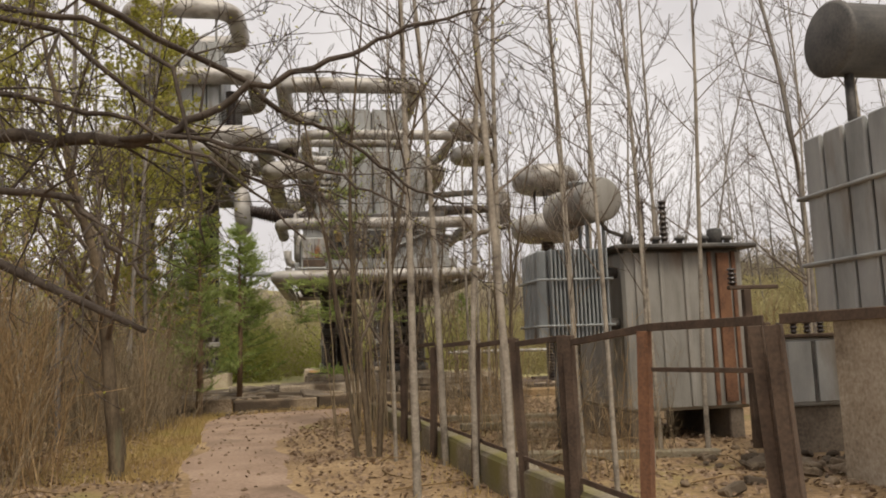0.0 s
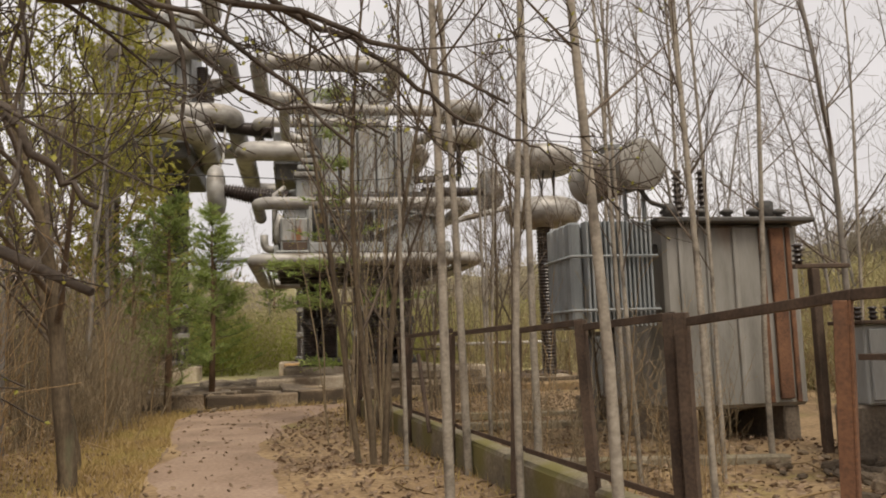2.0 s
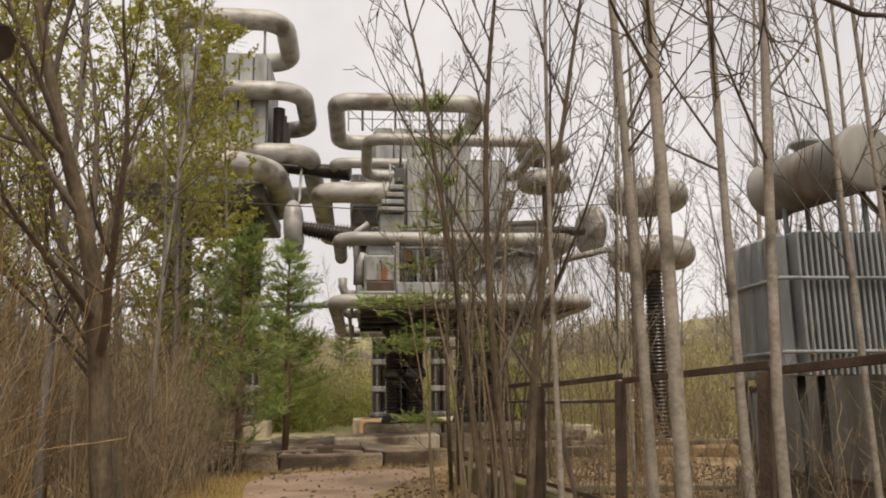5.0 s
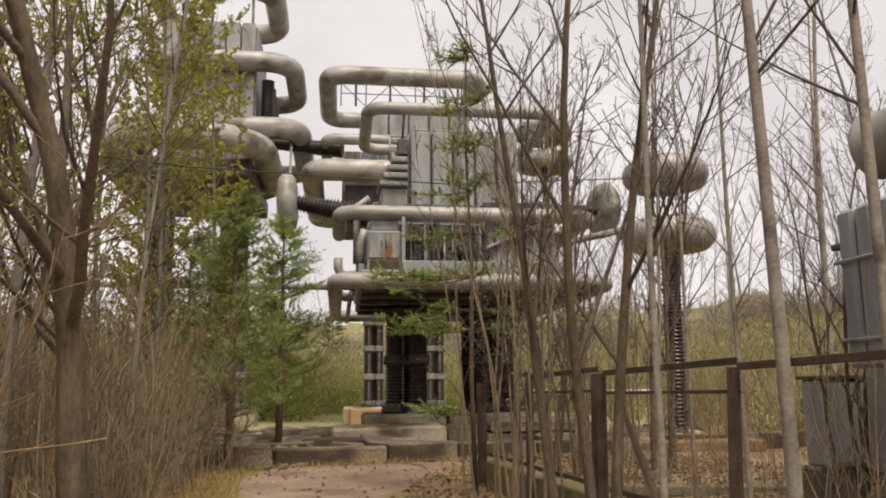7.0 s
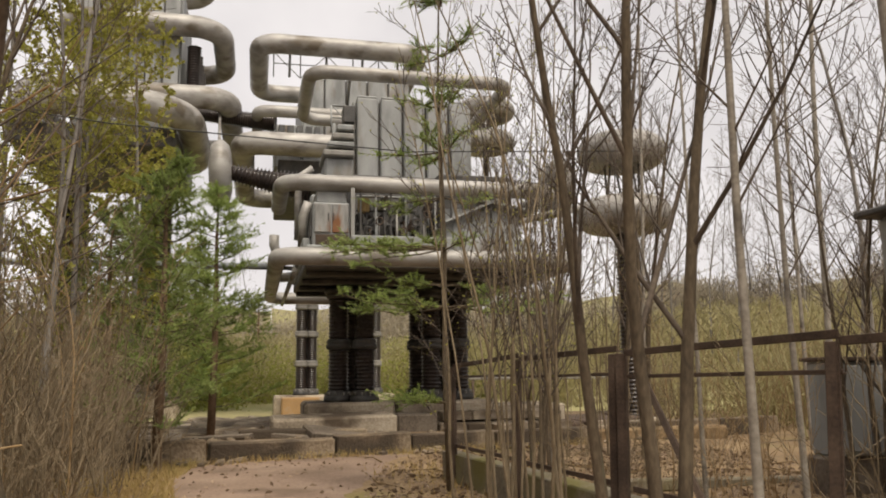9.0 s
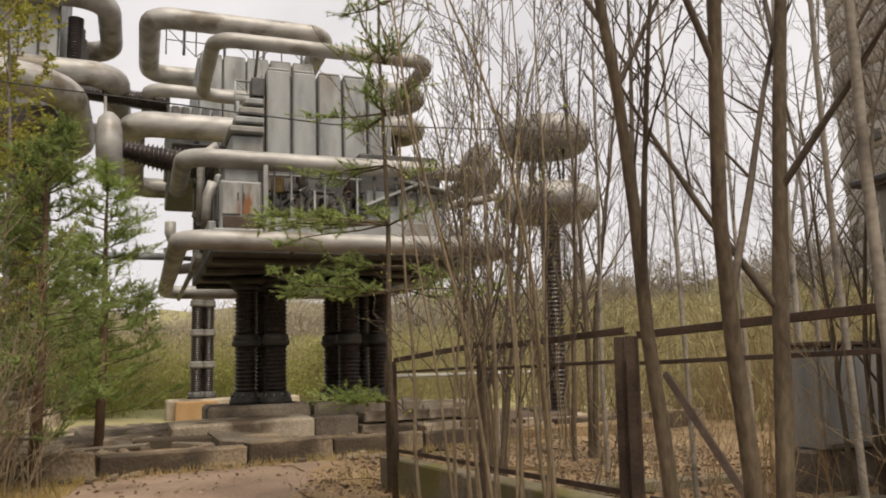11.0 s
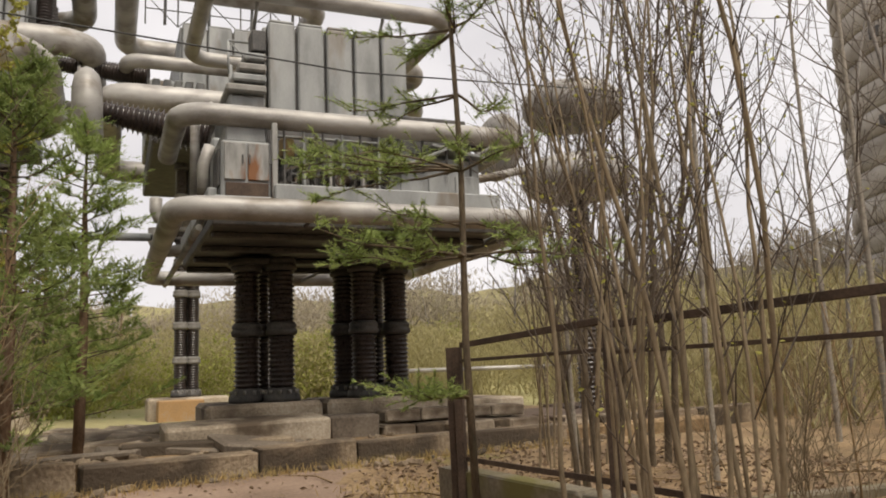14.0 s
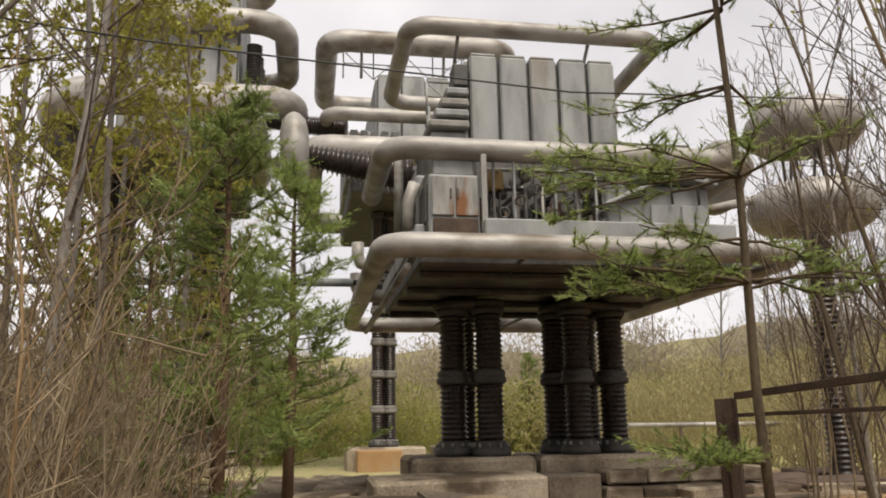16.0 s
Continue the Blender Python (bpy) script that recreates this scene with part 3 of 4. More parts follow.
part("shield_ring", ring(-9.4, 33.4, -4.0, 41.5, 10.1, .5, 2.0), M_PIPE, lu, "thick lower shield pipe ring")
part("shield_ring", ring(-9.6, 35.8, -2.75, 42.6, 11.25, .42, .9), M_PIPE, lu, "thick shield pipe ring")
part("shield_ring", ring(-8.6, 36.5, -3.1, 41.5, 14.2, .40, 1.1), M_PIPE, lu, "shield pipe ring")
part("top_ring", ring(-8.8, 37.0, -4.0, 41.5, 17.6, .45, 1.1), M_PIPE, lu, "top shield pipe ring")
panel_box(lu, -8.2, -4.6, 36.8, 41.0, 9.71, 15.9, 6, M_PAINT)
for k in range(4):
    part("side_bushing", MB().lathe(ribbed(2.2, .2, .06, .1), (-4.1, 37.0 + k * .9, 11.4), sides=12), M_PORC, lu)
for k in range(3):
    part("ring_stay", MB().tube([(-8 + k * 1.6, 37.2, 15.9), (-8 + k * 1.6, 37.1, 17.3)], .06, 6), M_PAINT, lu)
part("hanging_lead", MB().tube([(-3.1, 36.6, 11.0), (-2.9, 33, 8.6), (-2.65, 26.0, 6.3)], .05, 6), M_PIPE, lu)

# ---- twin corona tori on a post ----
tw = thing("corona_post", "two stacked grey corona tori on a tall dark post", "corona post")
part("upper_torus", torus((7.5, 25.9, 7.02), .72, .42), M_PIPE, tw, "upper weathered torus")
part("lower_torus", torus((7.5, 25.9, 5.35), .80, .42), M_PIPE, tw, "lower weathered torus")
part("upper_plate", MB().lathe([(.75, -.06), (.75, .06)], (7.5, 25.9, 7.02)), M_PIPE, tw)
part("lower_plate", MB().lathe([(.82, -.06), (.82, .06)], (7.5, 25.9, 5.35)), M_PIPE, tw)
for k in range(6):
    a = k * math.pi / 3
    part("spacer_rod", MB().tube([(7.5 + .45 * math.cos(a), 25.9 + .45 * math.sin(a), 5.4), (7.5 + .45 * math.cos(a + .5), 25.9 + .45 * math.sin(a + .5), 7.0)], .03, 6), M_DKPAINT_SHADE, tw)
part("post", MB().lathe(ribbed(4.6, .22, .04, .1), (7.5, 25.9, .3), sides=14), M_PORC, tw, "dark ribbed post")
part("footing", MB().box(7.0, 25.4, -.1, 8.0, 26.4, .3, .05), M_CONC, tw)

# ---- concrete base: kerb wall, slabs and plinths ----
rc = random.Random(11)


def slab(name, x0, y0, z0, x1, y1, z1, material, label, tilt=(0, 0, 0), c=.03, parent=None):
    """A worn concrete block with slightly uneven corners, lying at a tilt."""
    cx, cy, cz = (x0 + x1) / 2, (y0 + y1) / 2, z0
    mb = MB().box(x0 - cx, y0 - cy, 0, x1 - cx, y1 - cy, z1 - z0, c)
    mb.v = [(a + rc.uniform(-1, 1) * .012, b + rc.uniform(-1, 1) * .012, d + rc.uniform(-1, 1) * .008) for a, b, d in mb.v]
    ob = new(name, mb.mesh(name, material))
    ob.matrix_world = pose(cx, cy, cz, *tilt)
    if parent:
        ob.parent = parent
        return ob
    return tagged(ob, label, "concrete slab", "broken concrete slabs")


def kerb_y(x):
    return 22.05 + .19 * x


base = thing("concrete_base", "raised weathered concrete base with a low kerb wall", "concrete base")
x = -4.6
while x < 8.5:
    w = rc.uniform(1.4, 3.2)
    slab("kerb_block", x, kerb_y(x + w / 2) - .1 + rc.uniform(-.03, .03), -.15, x + w - .01, kerb_y(x + w / 2) + .25, .36 + rc.uniform(-.07, .02), M_KERB, "", (rc.uniform(-2, 2), rc.uniform(-.8, .8), 10.8), parent=base, c=.025)
    x += w
part("bed", MB().box(-4.4, 22.9, -.2, 8.2, 30.5, .25, .05), M_GROUND, base)
for cx, cy, w, d, h in ((.35, 25.4, 1.9, 1.9, .84), (2.5, 25.5, 2.2, 2.0, .84), (.25, 38.1, 2.4, 2.0, .72), (2.66, 38.1, 1.6, 2.0, .72), (-8.0, 37.2, 2, 2, .7), (-5.2, 37.2, 2, 2, .7)):
    slab("plinth", cx - w / 2, cy - d / 2, -.15, cx + w / 2, cy + d / 2, h - .004, M_CONC, "", parent=base, c=.06)
slab("plinth_step", -1.3, 23.4, .2, 1.15, 24.42, .62, M_CONC, "", (3, -1, 2), parent=base, c=.04)
slab("plinth_step", -1.9, 23.0, .2, .5, 23.42, .40, M_KERB, "", (1, 1, 3), parent=base, c=.03)
# dark block stands for the shaded gap between left step and right blocks
slab("plinth_step", 1.22, 23.7, .2, 2.05, 24.44, .6, M_DAMP_GAP, "", parent=base)
for k in range(5):
    slab("plinth_block", 2.1 + k * .58, 23.66, .2, 2.66 + k * .58, 24.44, .42 + rc.uniform(-.03, .02), M_KERB if k % 2 else M_CONC, "", (1, rc.uniform(-2, 2), rc.uniform(-3, 3)), parent=base, c=.03)
for k in range(4):
    slab("plinth_block", 2.2 + k * .66, 23.9, .43, 2.84 + k * .66, 24.47, .64 + rc.uniform(-.04, .02), M_CONC, "", (0, rc.uniform(-2, 2), rc.uniform(-3, 3)), parent=base, c=.03)
slab("plinth_step", 3.65, 24.6, .2, 5.2, 26.5, .72, M_CONC, "", parent=base)
slab("stained_step", -.7, 36.2, -.15, .6, 37.0, .66, M_ORANGE, "", parent=base)
for k in range(26):
    x = rc.uniform(-4.2, .2)
    y = rc.uniform(23.0, 28.5)
    if abs(x - .3) < 1.2 and y > 23.4:
        x -= 1.8
    w, d = rc.uniform(.7, 1.6), rc.uniform(.5, 1.2)
    slab("concrete_slab", x - w / 2, y - d / 2, .22, x + w / 2, y + d / 2, .22 + rc.uniform(.1, .2), rc.choice([M_CONC, M_CONC, M_DAMP_GAP]), "broken weathered concrete slab on the machine base", (rc.uniform(-4, 9), rc.uniform(-7, 7), rc.uniform(-25, 25)))
for k in range(8):
    x, y = rc.uniform(3.0, 7.8), rc.uniform(23.6, 29)
    w, d = rc.uniform(.7, 1.6), rc.uniform(.5, 1.2)
    slab("concrete_slab", x - w / 2, y - d / 2, .22, x + w / 2, y + d / 2, .22 + rc.uniform(.1, .22), rc.choice([M_CONC, M_RUSTDARK, M_CONC]), "broken weathered concrete slab on the machine base", (rc.uniform(-3, 5), rc.uniform(-4, 4), rc.uniform(-15, 15)))

chips = MB()
for k in range(260):
    x = rc.uniform(-4.3, 7.5)
    y = kerb_y(x) + (rc.uniform(.2, 3.2) if k % 3 else -.15 - abs(rc.gauss(0, .2)))
    s = rc.uniform(.02, .10)
    chips.box(-s, -s * .7, -s * .2, s, s * .7, s * .6, .01, pose(x, y, .25 if k % 3 else 0, rc.uniform(-25, 25), rc.uniform(-25, 25), rc.uniform(0, 180)))
solid("concrete_rubble", chips, M_KERB, "small broken concrete chips strewn on the base", "rubble", kind="stuff")

# pale pipe line in the clearing
pl = thing("pipe_line", "pale horizontal pipe on short stands in the clearing", "pipe")
part("pipe", MB().tube([(5.2, 34, 1.26), (16, 34, 1.22)], .07, 10), M_PIPE, pl)
for x in (5.6, 8.3, 11, 13.7):
    part("stand", MB().tube([(x, 34, 0), (x, 34, 1.22)], .05, 6), M_RUSTDARK, pl)
lp = thing("cross_pipe", "slim blue-grey pipe running level to the generator", "pipe")
part("pipe", MB().tube([(-14, 31, 4.6), (-1.3, 28.6, 4.25)], .09, 10), M_BLUE, lp)
part("stand", MB().tube([(-9, 30.05, 0), (-9, 30.05, 4.45)], .08, 8), M_RUSTDARK, lp)
part("hanger", MB().tube([(-1.3, 28.6, 4.25), (-.6, 28.6, 4.2)], .06, 8), M_DKPAINT_SHADE, lp)

# thin line across the view
ln = thing("overhead_line", "thin dark overhead cable slung between trees", "cable")
part("cable", MB().tube([(-9, 20.4, 5.9), (-4, 20.6, 5.45), (1.0, 21.2, 5.4), (6, 22, 5.9)], .012, 5), M_CABLE, ln)


# ---- fence ----
def fence_x(y):
    return 2.5 - .087 * y


fence = thing("fence", "rusty angle-iron fence frame with a leaning post on a mossy kerb", "fence")


def fence_bar(name, a, b, w, material=M_RUSTDARK, parent=None, label=""):
    """An L-shaped angle-iron bar."""
    a, b = Vector(a), Vector(b)
    mb = MB()
    d = (b - a).normalized()
    u = d.orthogonal().normalized() if abs(d.z) > .7 else Vector((0, 0, 1))
    u = (u - d * u.dot(d)).normalized()
    v = d.cross(u)
    m = Matrix((u, v, d)).transposed().to_4x4()
    m.translation = a
    L = (b - a).length
    mb.box(0, 0, 0, w, .012, L, .003, m)
    mb.box(0, .0125, 0, .012, w, L, .003, m)
    return part(name, mb, material, parent or fence, label)


posts = ((-1.6, 1), (1.0, 1), (3.62, 2), (4.96, 1), (6.25, 2), (7.65, 1), (9.02, 1), (11.2, 1), (13.47, 2), (15.65, 1), (17.85, 2))
for y, n in posts:
    for k in range(n):
        yy = y + .13 * k
        m = M_RUST if (y in (4.96,) and k == 0) else M_RUSTDARK
        dx = .06 * math.sin(y * 3)
        fence_bar("post", (fence_x(yy) - dx, yy + dx, 0), (fence_x(yy), yy, (1.48 if y > 17 else 1.54) if y > 9 else 1.6), .075, m)
for (y0, n0), (y1, n1) in zip(posts, posts[1:]):
    ya = y0 + .13 * (n0 - 1)
    fence_bar("top_rail", (fence_x(ya), ya, 1.56 if y0 > 6 else 1.60), (fence_x(y1), y1, (1.47 if y1 > 17 else 1.52) if y1 > 6 else 1.6), .05)
    fence_bar("bottom_rail", (fence_x(ya) + .02, ya, .45), (fence_x(y1) + .02, y1, .44), .045)
for y0, y1 in ((3.7, 4.96), (11.2, 13.47), (13.6, 15.65), (15.65, 17.85)):
    fence_bar("mid_rail", (fence_x(y0) + .01, y0, 1.36), (fence_x(y1) + .01, y1, 1.34), .028)
fence_bar("brace", (fence_x(13.4) + .1, 13.3, 1.3), (fence_x(12.6), 12.3, .3), .045)
y = -2.5
rf = random.Random(3)
while y < 18:
    L = rf.uniform(1.8, 2.4)
    mb = MB().box(-.11, 0, -.1, .11, L - .03, .36, .03)
    mb.v = [(a + rf.uniform(-.012, .012), b, c + rf.uniform(-.02, .02)) for a, b, c in mb.v]
    ob = part("kerb_beam", mb, M_CONCMOSS, fence, "mossy concrete footing beam")
    ob.matrix_world = pose(fence_x(y) + .13, y, 0, 0, 0, 5)
    y += L

# ---- oil transformer with radiators and conservator tank ----
tr = thing("transformer", "faded grey oil transformer with radiator fins and a conservator tank", "transformer", "oil transformers")
tank = part("tank", MB().box(4.55, 11.75, .45, 6.55, 14.2, 2.92, .05), M_GRIME, tr, "rust-streaked grey main tank")
for k in range(5):
    part("stiffener", MB().box(4.75 + k * .4, 11.71, .5, 4.82 + k * .4, 11.748, 2.88, .01), M_RUST if k in (3, 4) else M_GRIME, tank)
part("rust_panel", MB().box(6.1, 11.69, .55, 6.30, 11.745, 2.86, .01), M_RUST, tank, "orange rust streak plate")
part("lid", MB().box(4.4, 11.55, 2.925, 6.72, 14.35, 3.0, .02), M_DKPAINT_SHADE, tr, "overhanging dark lid plate")
for x in (4.7, 5.2, 5.6, 6.0, 6.4):
    part("lid_knob", MB().lathe([(.05, 0), (.05, .08), (.09, .09), (.09, .13), (.04, .16)], (x, 11.9, 3.0), sides=10), M_DKPAINT_SHADE, tr)
part("lid_can", MB().lathe([(.12, 0), (.12, .26), (.1, .28)], (6.25, 12.0, 3.0), sides=14), M_DKPAINT_SHADE, tr)
for x in (5.35, 5.75):
    part("bushing", MB().lathe(ribbed(.9, .05, .03, .09), (x, 12.8, 3.0), sides=10), M_PORC, tr)
rad = part("radiator_bank", MB().box(3.24, 11.42, 1.62, 4.2, 12.25, 2.84, .02), M_DKPAINT_SHADE, tr, "bank of blue-grey cooling fins")
for k in range(4):
    y = 11.36 + k * .24
    part("radiator_panel", MB().box(3.10, y, 1.55, 3.26, y + .205, 2.9, .03), M_BLUE, rad)
for k in range(15):
    x = 3.28 + k * .06
    part("fin", MB().box(x, 11.24, 1.57, x + .028, 11.43, 2.9, .006), M_BLUE, rad)
for z in (1.78, 2.45):
    part("strap", MB().tube([(3.07, 12.3, z), (3.07, 11.2, z), (4.2, 11.2, z)], .02, 6), M_BLUE, rad)
part("flow_pipe", MB().tube([(4.15, 12.0, 2.6), (4.62, 12.0, 2.6)], .09, 10), M_DKPAINT_SHADE, tr)
part("flow_pipe", MB().tube([(4.15, 12.0, 1.8), (4.62, 12.0, 1.8)], .09, 10), M_DKPAINT_SHADE, tr)
ca, cb = Vector((4.14, 11.35, 3.66)), Vector((3.97, 12.75, 3.70))
cons = part("conservator", MB().lathe([(.02, -.03), (.30, -.03), (.34, 0), (.34, .03), (.315, .05), (.315, 1.40), (.34, 1.42), (.34, 1.46), (.25, 1.5), (.02, 1.52)], ca, (cb - ca).normalized(), 32), M_GRIME, tr, "cylindrical oil conservator tank")
part("filler_neck", MB().lathe([(.12, 0), (.12, .08), (.16, .09), (.16, .13)], (4.05, 12.2, 3.96), sides=18), M_BLUE, cons)
for xx, yy in ((4.11, 11.6), (4.02, 12.45)):
    for dx in (-.13, .13):
        part("tank_leg", MB().tube([(xx + dx, yy, 2.83), (xx + dx, yy, 3.42)], .03, 6), M_BLUE, cons)
part("valve", MB().lathe([(.06, 0), (.1, .04), (.1, .12), (.05, .2)], (4.65, 11.7, 3.0), sides=10), M_DKPAINT_SHADE, cons)
part("drain_pipe", MB().tube([(4.14, 11.5, 3.36), (4.3, 11.55, 3.2), (4.65, 11.7, 3.12)], .03, 8), M_DKPAINT_SHADE, cons)
for x in (4.7, 6.3):
    part("skid", MB().box(x - .12, 11.8, -.05, x + .12, 14.2, .45, .02), M_DAMP_GAP, tr)
part("radiator_leg", MB().tube([(3.4, 11.6, 0), (3.4, 11.6, 1.62)], .04, 6), M_DKPAINT_SHADE, tr)
part("radiator_leg", MB().tube([(3.9, 12.1, 0), (3.9, 12.1, 1.62)], .04, 6), M_DKPAINT_SHADE, tr)

# ---- second transformer, taller, close to the fence ----
t2 = thing("transformer", "tall grey ribbed transformer with a dark round conservator above", "transformer", "oil transformers")
bt = part("tank", MB().box(5.41, 5.6, 1.75, 7.2, 8.15, 3.68, .05), M_PAINT, t2)
for k in range(7):
    part("tank_rib", MB().box(5.35, 5.62 + k * .36, 1.7, 5.412, 5.93 + k * .36, 3.7, .02), M_PAINT, bt)
for k in range(5):
    part("tank_rib", MB().box(5.43 + k * .36, 8.148, 1.7, 5.75 + k * .36, 8.21, 3.7, .02), M_PAINT, bt)
for z in (2.3, 3.05):
    part("tank_band", MB().tube([(5.33, 5.6, z), (5.33, 8.23, z), (7.2, 8.23, z)], .025, 6), M_PAINT, bt)
part("conservator", MB().lathe([(.02, -.03), (.38, -.03), (.42, 0), (.42, .04), (.40, .05), (.40, 1.9), (.42, 1.94), (.3, 2.0), (.02, 2.0)], (5.55, 7.75, 4.76), (1, .05, 0), 28), M_DKPAINT_SHADE, t2, "dark round conservator tank")
for x in (5.75, 6.9):
    part("tank_leg", MB().tube([(x, 7.75, 3.68), (x, 7.75, 4.36)], .05, 8), M_DKPAINT_SHADE, t2)
part("plinth", MB().box(5.5, 5.7, -.05, 7.1, 8.1, 1.74, .04), M_CONC, t2)

# ---- low cabinets and switchgear by the fence ----
def cabinet(x, y, w, d, z0, z1, label):
    th = thing("metal_cabinet", label, "cabinet", "metal cabinets by the fence")
    part("body", MB().box(x, y, z0, x + w, y + d, z1, .02), M_PAINT, th)
    part("lid", MB().box(x - .05, y - .05, z1 + .002, x + w + .05, y + d + .05, z1 + .05, .01), M_RUSTDARK, th)
    part("door", MB().box(x + .05, y - .03, z0 + .05, x + w * .5 - .03, y - .002, z1 - .05, .01), M_PAINT, th)
    part("door", MB().box(x + w * .5 + .03, y - .03, z0 + .05, x + w - .05, y - .002, z1 - .05, .01), M_PAINT, th)
    part("door_gap", MB().box(x + w * .5 - .022, y - .02, z0 + .05, x + w * .5 + .022, y - .002, z1 - .05, .002), M_DKPAINT_SHADE, th)
    part("footing", MB().box(x - .1, y + .05, -.05, x + w + .1, y + d, z0 - .002, .03), M_DAMP_GAP, th)
    return th


cabinet(6.0, 9.9, .85, .5, .6, 1.5, "pale blue-grey metal cabinet on a dark block footing")
cabinet(4.72, 15.3, 1.0, .4, .42, 1.48, "pale grey metal cabinet with a dark seam beside the fence")
for k in range(4):
    part("terminal", MB().lathe(ribbed(.16, .035, .02, .05), (6.1 + k * .2, 10.1, 1.552), sides=10), M_PORC, bpy.data.objects["metal_cabinet"])
sw = thing("terminal_post", "rusty post with a short crossarm and one insulator", "terminal post")
part("post", MB().box(5.86, 10.52, -.05, 5.97, 10.62, 2.2, .01), M_RUSTDARK, sw)
part("crossarm", MB().box(5.65, 10.53, 2.202, 6.4, 10.61, 2.26, .01), M_RUSTDARK, sw)
part("insulator", MB().lathe(ribbed(.25, .04, .03, .06), (5.72, 10.57, 2.26), sides=10), M_PORC, sw)
rubble = MB()
for k in range(110):
    x, y = rc.gauss(5.6, .9), rc.gauss(9.0, .6)
    s = rc.uniform(.03, .13)
    rubble.box(-s, -s * .7, -s * .2, s, s * .7, s * .7, .02, pose(x, y, 0, rc.uniform(-20, 20), rc.uniform(-20, 20), rc.uniform(0, 180)))
solid("rubble", rubble, M_KERB, "dark broken rubble heaped beside the transformer", "rubble", kind="stuff")
for y in (10.3, 14.4, 16.2):
    ob = solid("wooden_beam", MB().box(0, 0, 0, 2.8, .16, .14, .02), M_CONCMOSS, "fallen mossy concrete beam on the litter", "beam", "fallen beams")
    ob.matrix_world = pose(2.4, y, .02, 0, 2, -12 + y)

# ---- ribbed tower beyond the trees ----
tower = thing("ribbed_tower", "huge pale tower with corrugated rounded bands", "tower")
for k in range(27):
    z = 0.5 + k * 1.4
    part("band", MB().lathe([(8.86, 0), (8.97, .2), (9.05, .6), (9.0, 1.05), (8.86, 1.39)], (40.9, 35.0, z), sides=48), M_TOWER, tower)
for k in range(5):
    part("port", MB().box(32.0, 36.6, 12 + k * 4.4, 32.4, 37.2, 12.6 + k * 4.4, .05), M_DKPAINT_SHADE, tower)


# ---- trees ----
def grow(rnd, wood, twigs, leaves, p, d, length, r, level, opts, sway=.12):
    """One branch with its side branches, tapered; the thinnest go to the twig mesh."""
    steps = max(3, int(length / opts["step"]))
    pts, rad = [p.copy()], [r]
    q = p.copy()
    d = d.normalized()
    for k in range(steps):
        d = (d + Vector((rnd.gauss(0, sway), rnd.gauss(0, sway), rnd.gauss(0, sway * .7) + opts["up"] * .06 * (level > 0)))).normalized()
        q = q + d * (length / steps)
        pts.append(q.copy())
        rad.append(max(r * (1 - .85 * (k + 1) / steps), opts.get("tip", .003)))
    target = wood if level == 0 else twigs
    target.tube(pts, rad, 7 if level == 0 else (5 if level == 1 else 3), caps=False)
    if level < opts["levels"]:
        n = opts["kids"][level]
        start = opts["start"] if level == 0 else .2
        for k in range(n):
            t = start + (1 - start) * (k + rnd.random()) / n
            i = min(int(t * steps), steps - 1)
            b = pts[i].lerp(pts[i + 1], t * steps - i)
            dd = (pts[i + 1] - pts[i]).normalized()
            side = Matrix.Rotation(rnd.uniform(0, 6.283), 3, dd) @ dd.orthogonal().normalized()
            ang = radians(rnd.uniform(*opts["angle"]))
            nd = dd * math.cos(ang) + side * math.sin(ang)
            frac = opts["ratio"][level] * rnd.uniform(.6, 1.15) * (1 - .55 * t)
            grow(rnd, wood, twigs, leaves, b, nd, max(length * frac, .15), max(rad[i] * opts.get("thin", .5), opts.get("tip", .003)), level + 1, opts, sway * 1.25)
    if leaves is not None and level >= opts["leaf_level"]:
        for k in range(opts["leaf_n"]):
            i = rnd.randrange(1, len(pts))
            leaves.leaf(pts[i], Vector((rnd.gauss(0, 1), rnd.gauss(0, 1), rnd.gauss(.3, 1))), opts["leaf_size"] * rnd.uniform(.6, 1.4), rnd)


def build_tree(name, label, category, group, seed, h, r, opts, bark, twig, leafmat=None, stems=1, spread=.0, tilt=0.0):
    rnd = random.Random(seed)
    th = thing(name, label, category, group)
    twigs, leaves = MB(), (MB() if leafmat else None)
    for s in range(stems):
        wood = MB()
        a = rnd.uniform(0, 6.283)
        off = Vector((math.cos(a), math.sin(a), 0)) * spread * rnd.random() ** .5
        lean = Vector((math.cos(a) * tilt * rnd.uniform(.3, 1), math.sin(a) * tilt * rnd.uniform(.3, 1), 1))
        k = rnd.uniform(.65, 1) if stems > 1 else 1
        grow(rnd, wood, twigs, leaves, off + Vector((0, 0, -.08)), lean, h * k, r * k, 0, opts, opts.get("wander", .025))
        part("trunk", wood, bark, th)
    part("crown", twigs, twig, th, kind="stuff")
    if leafmat and leaves.v:
        part("foliage", leaves, leafmat, th, kind="stuff")
    return th


def place(src, x, y, rz, s=1.0, lean=0.0):
    m = pose(x, y, ground_z(x, y), lean, 0, rz)
    c = copy_thing(src, m)
    c.scale = (s, s, s)
    return c


BIRCH = dict(step=.7, up=1.2, levels=2, kids=(27, 6), start=.26, ratio=(.17, .5), angle=(30, 62), leaf_level=2, leaf_n=1, leaf_size=.05, thin=.36, tip=.004, wander=.013)
FORKED = dict(step=.35, up=1.2, levels=3, kids=(13, 10, 4), start=.27, ratio=(.6, .42, .5), angle=(18, 46), leaf_level=2, leaf_n=4, leaf_size=.04, thin=.5, tip=.003, wander=.05)
